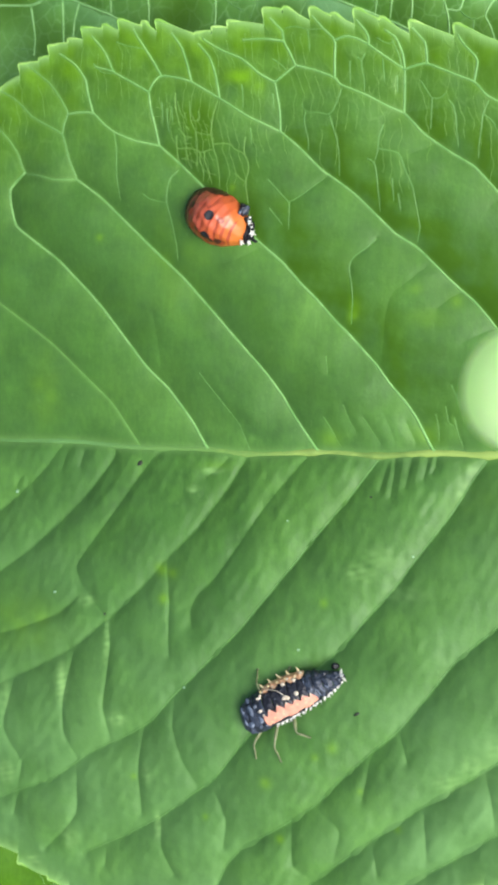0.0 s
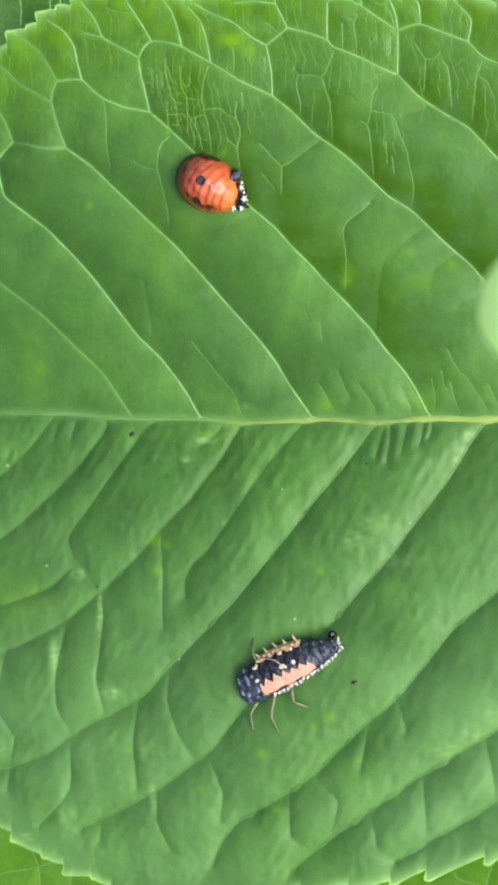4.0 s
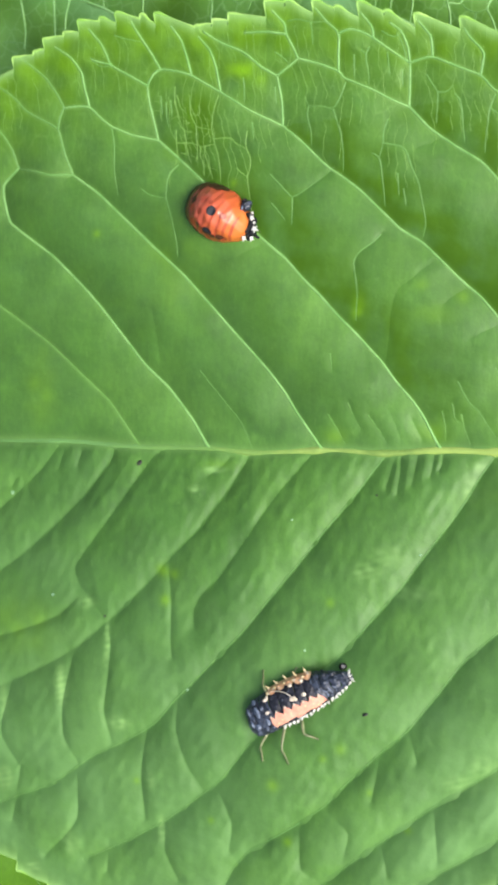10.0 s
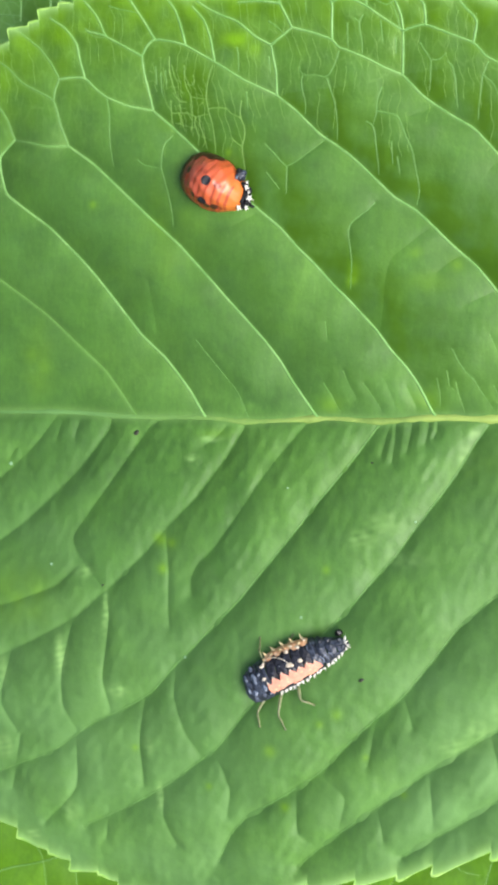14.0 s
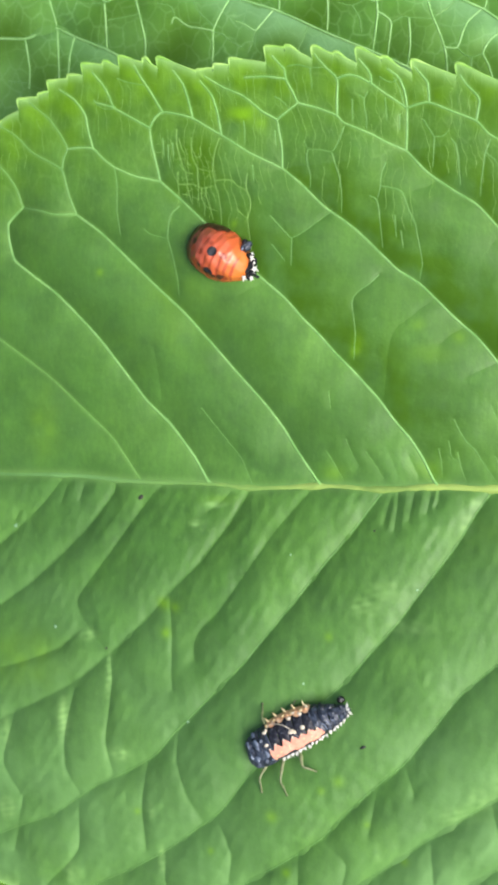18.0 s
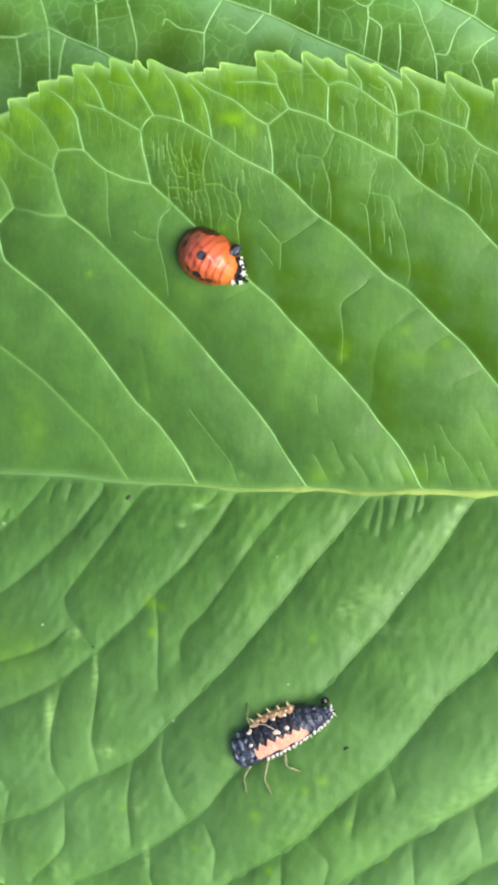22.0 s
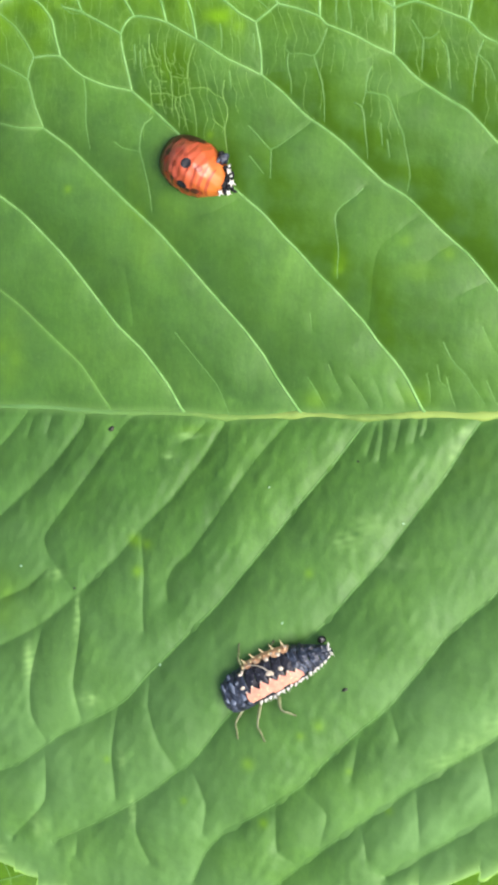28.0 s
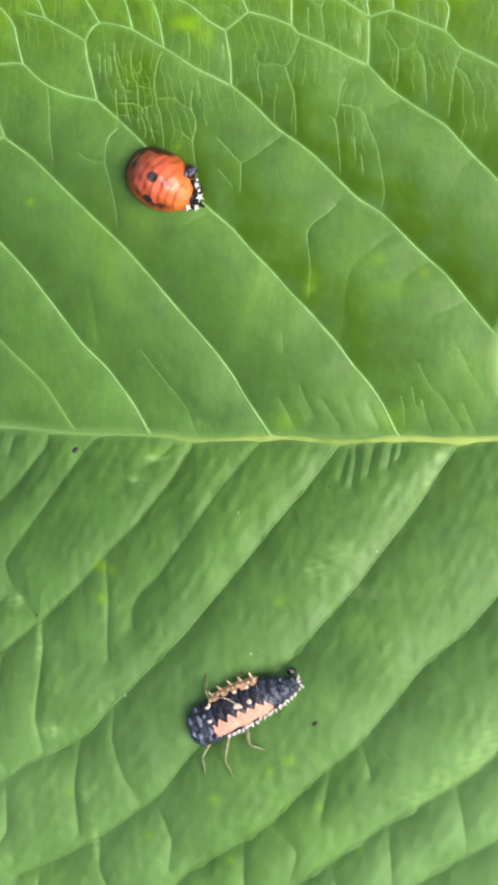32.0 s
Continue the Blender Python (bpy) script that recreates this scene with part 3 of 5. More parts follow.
vein("back", (-18.86, 48.03), (-18.43, 46.66), (-17.88, 45.53), (-17.50, 44.59))
vein("back", (-18.05, 43.91), (-17.50, 44.59), (-15.35, 45.11), (-12.97, 45.22), (-11.42, 44.57), (-9.77, 43.91), (-7.35, 43.68), (-6.35, 43.48), (-4.87, 42.38), (-3.17, 41.01), (-1.58, 39.97), (-0.05, 39.24), (1.83, 38.38), (3.23, 37.63), (5.07, 36.56), (6.44, 35.75), (8.70, 34.56), (11.36, 33.13), (13.99, 31.50))
vein("back", (-18.05, 43.91), (-17.78, 42.94), (-17.35, 41.33), (-16.81, 39.35))
vein("back", (-12.97, 45.22), (-12.97, 46.74))
vein("back", (-9.77, 43.91), (-9.78, 42.21), (-9.88, 41.22), (-9.48, 39.67), (-9.13, 38.13), (-8.88, 36.85), (-8.94, 35.52))
vein("back", (-6.35, 43.48), (-6.45, 44.68), (-6.54, 46.18))
vein("back", (8.76, 43.84), (10.54, 42.30), (12.30, 40.46), (14.05, 39.24), (15.99, 37.83), (18.13, 36.51), (19.28, 35.58), (21.30, 34.27), (24.22, 32.67))
vein("back", (17.97, 42.79), (18.60, 41.34), (18.51, 40.08), (18.37, 38.63), (18.27, 37.05), (18.13, 36.51))
vein("back", (-1.58, 39.97), (-2.21, 38.94), (-2.70, 38.03), (-3.14, 36.96), (-3.14, 35.40), (-3.25, 34.34))
vein("back", (-3.14, 36.96), (-4.40, 37.41), (-5.14, 37.60), (-5.88, 38.19), (-6.37, 38.65), (-6.62, 38.04))
vein("back", (-3.14, 37.35), (-3.81, 38.17), (-4.40, 38.88), (-4.78, 39.76))
vein("back", (1.83, 38.38), (0.98, 37.33), (0.31, 36.64), (-0.54, 37.27), (-1.25, 37.60))
vein("back", (0.31, 36.64), (0.02, 35.52), (-0.31, 34.74))
vein("back", (4.61, 36.71), (4.05, 35.30), (3.72, 34.53))
vein("back", (-3.14, 36.86), (-2.46, 36.68), (-1.74, 35.97), (-0.79, 35.32))
vein("back", (-2.04, 44.02), (-2.05, 42.32), (-2.20, 40.54))
vein("back", (0.92, 43.59), (1.76, 42.89), (2.22, 41.73), (2.31, 40.52), (2.30, 38.22))
vein("back", (-1.24, 41.47), (-0.04, 41.55), (0.91, 41.91), (2.09, 41.99))
vein("back", (-0.51, 43.79), (-0.66, 42.61), (-0.28, 41.59))
vein("back", (4.42, 43.10), (4.32, 41.93), (4.55, 40.94), (4.31, 39.79), (4.30, 38.74))
vein("back", (2.31, 41.00), (3.48, 40.94), (4.55, 40.94), (5.78, 40.31), (6.24, 40.02))
vein("back", (6.24, 40.02), (6.14, 38.61), (6.18, 37.19), (6.12, 36.11))
vein("back", (7.39, 42.71), (7.16, 41.32), (6.93, 40.41), (6.24, 40.02))
vein("back", (6.93, 40.41), (7.60, 39.62), (8.50, 38.80), (9.17, 38.16), (9.93, 37.80), (10.74, 38.78), (11.41, 39.40), (12.30, 40.23))
vein("back", (9.29, 42.46), (9.10, 40.84), (8.73, 39.95), (8.63, 38.79))
vein("back", (9.93, 37.80), (9.97, 36.77), (9.82, 35.38), (9.68, 33.90))
vein("back", (9.17, 38.16), (8.04, 37.68), (6.91, 38.14))
vein("back", (8.04, 37.68), (8.62, 36.68), (8.79, 35.63))
vein("back", (9.97, 37.00), (10.72, 36.45), (11.03, 35.95), (10.93, 34.80), (10.83, 33.56))
vein("back", (11.03, 35.95), (11.83, 36.33), (12.49, 36.22), (14.02, 35.97))
vein("back", (12.36, 36.23), (12.44, 35.11), (12.47, 33.95), (12.33, 32.58))
vein("back", (13.70, 39.28), (13.38, 38.25), (13.82, 37.51), (14.11, 36.33), (14.45, 35.37), (14.88, 34.18), (15.17, 33.00), (15.29, 31.52))
vein("back", (14.24, 36.08), (15.12, 36.68), (15.77, 37.21), (15.99, 37.83))
vein("back", (14.96, 33.67), (15.96, 33.48), (16.40, 34.72), (16.84, 35.59), (17.92, 36.58))
vein("back", (15.96, 33.48), (16.39, 32.98), (17.03, 32.61), (17.80, 32.86))
vein("back", (19.61, 34.74), (18.54, 34.06), (17.98, 33.20), (17.89, 32.76), (18.22, 32.05), (18.64, 30.65))
vein("back", (17.03, 32.61), (16.93, 31.25))
vein("back", (13.72, 41.91), (13.62, 40.77), (13.70, 39.51))
vein("back", (15.59, 41.69), (15.50, 40.55), (15.66, 39.61), (15.35, 38.40))
vein("back", (14.41, 40.67), (15.45, 40.69))
vein("back", (16.46, 41.59), (16.32, 40.46), (16.66, 39.50), (16.42, 37.69))
vein("back", (20.08, 39.77), (18.51, 40.08))
vein("back", (-12.46, 40.60), (-12.36, 39.07), (-12.32, 36.90))
vein("back", (-15.09, 42.77), (-13.24, 42.13), (-12.72, 41.39), (-12.46, 40.70), (-11.17, 41.01), (-9.99, 41.14))
vein("back", (-15.09, 40.99), (-12.46, 40.60))
vein("back", (-12.20, 42.32), (-11.32, 41.64))
vein("back", (-12.21, 39.15), (-10.40, 39.20), (-9.53, 39.28))
vein("back", (-19.87, 38.87), (-19.54, 37.27), (-19.32, 35.68), (-19.43, 34.15))
vein("back", (-16.81, 39.20), (-16.70, 37.13), (-16.60, 34.56))
vein("back", (-15.26, 38.31), (-15.63, 36.73), (-15.80, 34.71))
vein("back", (-21.37, 35.08), (-19.32, 34.65))
vein("back", (-7.86, 39.94), (-6.62, 39.52), (-6.37, 38.65))
vein("back", (-5.37, 41.81), (-5.27, 40.57), (-4.78, 39.76))
vein("back", (5.09, 39.45), (5.78, 39.13))
vein("back", (7.03, 41.81), (5.79, 41.50))
vein("back", (8.73, 39.72), (9.40, 39.17))
vein("under", (-28.72, -41.75), (-21.43, -39.78), (-19.48, -39.47), (-16.32, -38.65), (-11.69, -37.41))
vein("under", (-15.60, -40.02), (-15.39, -42.70))
vein("under", (9.68, -45.08), (12.66, -41.32), (13.75, -40.26), (15.65, -37.36))
vein("under", (19.48, -45.25), (20.60, -41.65), (21.31, -39.22), (22.03, -36.49))
vein("under", (-20.41, -35.81), (-18.50, -38.76), (-18.06, -42.66))
vein("under", (17.58, -39.84), (18.30, -40.83), (20.01, -41.34))
vein("under", (-6.90, -44.79), (-5.40, -40.92), (-4.38, -37.04))

MIDLINE = smooth_line([(-44.0, 3.7), (-33.63, 1.94), (-27.73, 0.73), (-22.14, 0.17), (-14.91, 0.02), (-9.78, -0.45), (-3.71, -0.62), (0.03, -0.97), (5.52, -0.82),
                       (9.63, -1.06), (13.46, -0.88), (17.35, -0.99), (21.19, -0.81), (33.91, -0.70), (52.0, -0.67)], 0.5)


def fold(q):
    return q * q / (q + 3)


def lie(x, y):
    """The large form of the leaf: it falls away towards its tip, and its halves rise from the midrib."""
    d = y + 0.7
    droop = 0.012 * np.maximum(0, -y - 18) ** 2
    return -1.2103 + 0.4234 * x + 0.1550 * fold(np.maximum(d, 0)) + 0.1700 * fold(np.maximum(-d, 0)) - 0.00250 * x * x - droop


def arch(x, y, lines, reach=12.0):
    """The swelling between neighbouring veins: 0 on them, 1 halfway."""
    near = far = np.full(np.shape(x), reach)
    for l in lines:
        d = distance(x, y, [l], reach)
        near, far = np.minimum(near, d), np.minimum(far, np.maximum(near, d))
    near = np.hypot(near, 0.13) - 0.13
    t = near / (near + far + 1e-9)
    return 4 * t * (1 - t)


PLEATS = [l for l in veins["lower"] if np.hypot(*(l[-1] - l[0])) > 16.5]


def leaf_z(x, y):
    """The height of the upper face, with its quilted relief between the veins."""
    x, y = np.asarray(x, float), np.asarray(y, float)
    rib = distance(x, y, [MIDLINE])
    above = np.clip((y - np.interp(x, MIDLINE[:, 0], MIDLINE[:, 1])) / 1.0 + 0.5, 0, 1)
    side = distance(x, y, veins["lower"], 9.0)
    low = np.hypot(np.minimum(side, rib), 0.12)
    cross = distance(x, y, veins["cross"])
    high = np.minimum(distance(x, y, veins["upper"] + veins["loop"]), rib)
    fine = distance(x, y, veins["fine"] + veins["net"], 3.0)
    crease = distance(x, y, veins["crease"], 3.0)
    quilt_low = 0.46 * np.clip(0.80 + 0.024 * x, 0.32, 1.0) * arch(x, y, PLEATS) * (1 - np.exp(-rib / 1.2)) + 0.10 * (1 - np.exp(-low / 0.7)) + 0.36 * (1 - np.exp(-cross / 0.55)) * (1 - np.exp(-side / 0.9)) * (1 - np.exp(-rib / 0.25)) + 0.06 * waves(x, y, 3, 3.4) + 0.022 * np.abs(waves(x, y, 35, 1.9, 9)) + 0.026 * waves(x * 1.4, y, 6, 1.5, 30)
    quilt_high = 0.66 * arch(x, y, veins["upper"][1:]) * (1 - np.exp(-rib / 1.5)) + 0.22 * (1 - np.exp(-high / 1.0)) + 0.07 * (1 - np.exp(-fine / 0.35)) + 0.07 * (1 - np.exp(-crease / 0.40)) + 0.07 * waves(x, y, 5, 3.4) + 0.006 * waves(x * 2.0, y * 0.6, 7, 1.4, 20)
    return lie(x, y) + above * quilt_high + (1 - above) * quilt_low


def toothed(tips, first, last):
    """A serrated margin: each tooth runs from its tip to the notch under the next tip."""
    line = [first]
    for k, (x, y, notch) in enumerate(tips):
        side = 1 if y > 0 else -1
        line.append((x + 0.13 * notch, y - side * notch))
        line.append((x + 0.05 * notch, y - side * 0.5 * notch))
        line.append((x - 0.04 * notch, y - side * 0.08 * notch))
        line.append((x + 0.05, y))
        line.append((x + 0.35, y - side * 0.05))
        if k + 1 < len(tips):
            nx, ny, nn = tips[k + 1]
            line.append((x + 0.6 * (nx - x), y + 0.6 * (ny - side * nn - y) + side * 0.05))
    line.append(last)
    return np.array(line)


def even(line, steps, focus=1.0):
    """Steps along a line, closer together by the focus over the middle of the leaf."""
    fine = np.vstack([a + (b - a) * np.linspace(0, 1, 20, endpoint=False)[:, None] for a, b in zip(line[:-1], line[1:])] + [line[-1:]])
    mid = (fine[1:, 0] + fine[:-1, 0]) / 2
    run = np.r_[0, np.cumsum(np.linalg.norm(np.diff(fine, axis=0), axis=1) * np.where(np.abs(mid - 1) < 25, focus, 1.0))]
    at = np.linspace(0, run[-1], steps)
    return np.stack([np.interp(at, run, c) for c in fine.T], 1)


def blade_half(edge, rows, height, midline, thick):
    """Grid from the midrib to the margin, with an upper and an under face and a rim."""
    n = len(edge)
    k = max(3, n // 19)
    xs = np.convolve(np.pad(edge[:, 0], k, mode="edge"), np.ones(2 * k + 1) / (2 * k + 1), "valid")
    xs = np.maximum.accumulate(xs)
    xs[0], xs[-1] = edge[0, 0], edge[-1, 0]
    ym = np.interp(xs, midline[:, 0], midline[:, 1])
    ys = np.convolve(np.pad(edge[:, 1], k, mode="edge"), np.ones(2 * k + 1) / (2 * k + 1), "valid")
    ys = ym + (ys - ym) * np.maximum(0, 1 - 1.3 / np.maximum(np.abs(ys - ym), 1.4))
    # smooth columns over the blade, and a narrow band that carries the teeth
    v = np.linspace(0, 1, rows)[None, :]
    band = 26 / rows
    inner, outer = np.minimum(v / (1 - band), 1), np.maximum(0, (v - 1 + band) / band)
    x = xs[:, None] + (edge[:, 0] - xs)[:, None] * outer
    base = ym[:, None] + (ys - ym)[:, None] * inner + (edge[:, 1] - ys)[:, None] * outer
    top = np.stack([x, base, height(x, base)], -1).reshape(-1, 3)
    i = np.arange(n * rows).reshape(n, rows)
    quads = np.stack([i[:-1, :-1], i[1:, :-1], i[1:, 1:], i[:-1, 1:]], -1).reshape(-1, 4)
    # the under face has fewer rows
    pick = np.unique(np.r_[np.arange(0, rows - 1, 12), rows - 1])
    under = (top.reshape(n, rows, 3)[:, pick] - [0, 0, thick]).reshape(-1, 3)
    u = np.arange(n * len(pick)).reshape(n, len(pick)) + n * rows
    low = np.stack([u[:-1, :-1], u[1:, :-1], u[1:, 1:], u[:-1, 1:]], -1).reshape(-1, 4)[:, ::-1]
    rim = np.stack([i[:-1, -1], i[1:, -1], u[1:, -1], u[:-1, -1]], -1)
    if edge[n // 2, 1] < ym[n // 2]:
        quads, low, rim = quads[:, ::-1], low[:, ::-1], rim[:, ::-1]
    return np.vstack([top, under]), np.vstack([quads, low, rim])


def blade_mesh(name, halves, **fields):
    co = np.vstack([h[0] for h in halves])
    faces, n = [], 0
    for c, f in halves:
        faces.append(f + n)
        n += len(c)
    faces = np.vstack(faces)
    me = bpy.data.meshes.new(name)
    me.vertices.add(len(co))
    me.vertices.foreach_set("co", (co * MM).ravel())
    me.loops.add(faces.size)
    me.loops.foreach_set("vertex_index", faces.ravel().astype(np.int32))
    me.polygons.add(len(faces))
    me.polygons.foreach_set("loop_start", np.arange(0, faces.size, 4, dtype=np.int32))
    me.update(calc_edges=True)
    me.validate()
    for key, field in fields.items():
        layer = me.attributes.new(key, "FLOAT", "POINT")
        layer.data.foreach_set("value", field(co[:, 0], co[:, 1]).astype(np.float32))
    return me


def strand(name, lines, radius, height, mat, parent, label="", lift=0.0, sides=6, taper=0.0, flare=0.0):
    """One vein, or several fine ones joined, as strands half sunk in the surface."""
    lines = [smooth_line(l, 0.16) for l in lines]
    every = np.vstack(lines)
    z = np.split(height(every[:, 0], every[:, 1]) + lift, np.cumsum([len(l) for l in lines])[:-1])
    pieces = []
    for l, up in zip(lines, z):
        run = np.linspace(0, 1, len(l))
        r = radius * (1 - taper * run) * (1 + flare * np.exp(-run * len(l) * 0.16 / 0.7))
        pieces.append(tube_data(np.c_[l, up], r, sides, 0.7))
    co, faces = joined(pieces)
    return fitted(name, mesh_of(name, co * MM, faces), mat, parent, label)


UPPER_TEETH = [
    (-40.56, 17.85, 0.88), (-34.98, 21.43, 0.88), (-29.76, 24.36, 0.88), (-25.36, 26.99, 0.70), (-21.43, 29.01, 0.97), (-19.13, 30.79, 0.97),
    (-17.36, 30.99, 0.31), (-16.52, 31.87, 0.88), (-14.83, 32.11, 0.31), (-13.64, 32.84, 0.97), (-11.91, 32.81, 0.31), (-10.62, 33.00, 0.88),
    (-8.71, 32.61, 0.35), (-7.59, 32.56, 0.88), (-4.50, 31.25, 0.18), (-3.19, 31.48, 0.31), (-2.02, 31.78, 0.53), (0.66, 32.37, 1.23),
    (2.13, 32.25, 0.18), (4.08, 32.01, 0.97), (5.64, 31.41, 0.18), (7.26, 31.57, 1.19), (9.08, 30.75, 0.18), (11.16, 30.32, 1.06),
    (14.23, 29.77, 0.88), (17.53, 29.03, 0.97), (20.60, 28.20, 0.97), (23.84, 27.11, 0.97), (27.24, 25.65, 0.97), (30.62, 23.91, 0.97),
    (34.03, 21.50, 0.97), (37.45, 18.66, 0.88), (40.91, 15.06, 0.79), (44.08, 10.71, 0.62),
]
LOWER_TEETH = [
    (-38.42, -25.09, 0.88), (-33.19, -28.30, 0.88), (-28.28, -31.22, 0.88), (-23.59, -33.37, 0.79), (-19.75, -35.34, 0.97), (-17.06, -36.37, 0.35),
    (-15.26, -37.62, 0.97), (-12.86, -37.62, 0.35), (-11.24, -38.74, 0.79), (-7.78, -39.23, 0.79), (-3.73, -39.14, 0.79), (0.21, -38.22, 0.79),
    (3.59, -36.84, 0.70), (7.08, -35.88, 0.62), (10.08, -35.10, 0.44), (12.55, -34.45, 0.88), (16.53, -32.83, 0.70), (19.44, -31.50, 0.79),
    (22.56, -29.91, 0.79), (25.81, -27.90, 0.79), (29.04, -25.38, 0.79), (32.28, -22.39, 0.79), (35.59, -19.10, 0.79), (39.03, -14.94, 0.70),
    (42.52, -10.42, 0.62),
]


def lattice(x0, x1, top_y, low_y, gap, hold, seed, links=0.0):
    """Fine threads that run across the leaf side by side, in broken runs, with links between neighbours."""
    r = np.random.RandomState(seed)
    out, a, b = [], r.uniform(0, 6), r.uniform(0, 6)
    jitter = r.uniform(-0.15, 0.15, 400) * gap

    def at(k, y):
        return x0 + gap * k + jitter[k] + 0.18 * np.sin(y * 0.9 + a + 0.2 * k) + 0.10 * np.sin(y * 2.3 + b + 0.7 * k) + 0.05 * np.sin(y * 5.1 + 1.1 * k) - 0.09 * (y - 20)

    for k in range(int((x1 - x0) / gap)):
        x = x0 + gap * k
        y = np.arange(top_y(x), low_y(x), -0.32)
        if len(y) < 4:
            continue
        line = np.c_[at(k, y), y]
        keep = hold + 0.5 * waves(line[:, 0], line[:, 1], seed + 1, 5.0) > r.uniform(0, 1)
        start = None
        for j in range(len(y) + 1):
            on = j < len(y) and keep[j]
            if on and start is None:
                start = j
            if not on and start is not None:
                if j - start > 4:
                    out.append(line[start:j])
                start = None
        for j in range(1, len(y) - 1):
            if keep[j] and r.rand() < links:
                y1 = y[j] + r.uniform(-0.35, 0.35)
                x1_ = at(k + 1, y1)
                out.append(np.array([line[j], ((line[j, 0] + x1_) / 2, (y[j] + y1) / 2 + r.uniform(-0.06, 0.06)), (x1_, y1)]))
    return out


def threads():
    """The finest visible veins of the upper half: sparse over the blade, dense beside the pupa."""
    tips = np.array([t[:2] for t in UPPER_TEETH]).T
    wide = lattice(-22, 26, lambda x: np.interp(x, *tips) - 1.6, lambda x: 20 + 2 * math.sin(x) if x > -7 else np.interp(x, *tips) - 6, 0.62, 0.45, 41)
    dense = lattice(-7.4, -2.6, lambda x: 27.0 - 0.62 * (x + 6.9), lambda x: 23.1 - 0.95 * (x + 6.9), 0.42, 0.75, 45, 0.16)
    return wide, dense


def main_leaf():
    leaf = tagged(new("leaf"), "large bright green serrated leaf with pale veins and a quilted blade", "leaf")
    top = even(toothed(UPPER_TEETH, (-44.0, 3.7), (52.0, -0.67)), 1080, 2.5)
    low = even(toothed(LOWER_TEETH, (-44.0, 3.7), (52.0, -0.67)), 1080, 2.5)
    halves = [blade_half(top, 290, leaf_z, MIDLINE, 0.25), blade_half(low, 290, leaf_z, MIDLINE, 0.25)]

    def beside(x, y):
        d = distance(x, y, veins["upper"] + veins["loop"])
        edge = np.minimum(np.interp(x, top[:, 0], top[:, 1]) - y, y - np.interp(x, low[:, 0], low[:, 1]))
        rib = distance(x, y, [MIDLINE])
        marks_and_sheen = 0 * x
        # pale streaks, and sheen on crests such as the lower right painted pale
        for bx, by, rx, ry, much in ((-15.67, -19.59, 0.50, 1.50, 0.55), (-11.90, -15.97, 0.28, 1.70, 0.45), (-10.90, -22.17, 0.80, 0.50, 0.55), (-3.25, -2.31, 0.90, 0.28, 0.50), (-4.82, -3.75, 0.50, 0.30, 0.50), (9.61, -8.72, 1.30, 0.80, 0.30), (7.96, -9.82, 1.20, 0.70, 0.30), (-20.83, -21.18, 0.50, 1.40, 0.35), (-20.60, -27.47, 0.70, 1.00, 0.35), (-15.04, -32.26, 0.70, 0.90, 0.35), (-18.28, -34.73, 0.60, 0.50, 0.50), (14.62, -24.79, 1.60, 0.70, 0.26), (16.1, -23.6, 1.3, 0.9, 0.28), (17.6, -22.2, 1.3, 1.0, 0.30), (19.0, -20.6, 1.3, 1.1, 0.30), (16.14, -2.13, 0.60, 0.40, 0.40), (15.52, -3.80, 0.50, 0.90, 0.35), (-7.57, -30.31, 0.30, 1.00, 0.45), (-13.59, -12.94, 0.80, 0.50, 0.35), (11.16, -11.37, 1.60, 0.50, 0.25), (-8.44, -26.30, 0.40, 0.60, 0.30)):
            marks_and_sheen = np.maximum(marks_and_sheen, 1.3 * much * np.exp(-(((x - bx) / rx) ** 2 + ((y - by) / ry) ** 2) ** 1.5) * (0.7 + 0.5 * waves(x, y, 31, 0.7)))
        return np.clip(marks_and_sheen + 0.35 * np.exp(-((rib / 0.4) ** 2)) + 0.30 * np.exp(-((d / 0.16) ** 2)) * (y > 0) + 1.0 * np.exp(-((np.maximum(edge, 0) / 0.45) ** 1.5)), 0, 1)

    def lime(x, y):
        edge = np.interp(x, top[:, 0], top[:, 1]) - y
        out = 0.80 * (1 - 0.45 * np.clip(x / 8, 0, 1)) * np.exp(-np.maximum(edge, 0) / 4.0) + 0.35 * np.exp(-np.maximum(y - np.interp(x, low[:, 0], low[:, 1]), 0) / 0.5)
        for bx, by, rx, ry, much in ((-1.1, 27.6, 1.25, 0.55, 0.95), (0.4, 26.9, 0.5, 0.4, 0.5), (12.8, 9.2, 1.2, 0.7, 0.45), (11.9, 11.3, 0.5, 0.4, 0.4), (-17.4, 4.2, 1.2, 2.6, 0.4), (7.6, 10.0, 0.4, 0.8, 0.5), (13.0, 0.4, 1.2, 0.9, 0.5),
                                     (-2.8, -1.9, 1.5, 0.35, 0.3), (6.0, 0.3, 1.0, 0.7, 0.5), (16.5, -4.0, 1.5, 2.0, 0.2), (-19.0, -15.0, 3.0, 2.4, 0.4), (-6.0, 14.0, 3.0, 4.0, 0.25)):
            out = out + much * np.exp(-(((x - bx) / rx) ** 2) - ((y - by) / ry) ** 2)
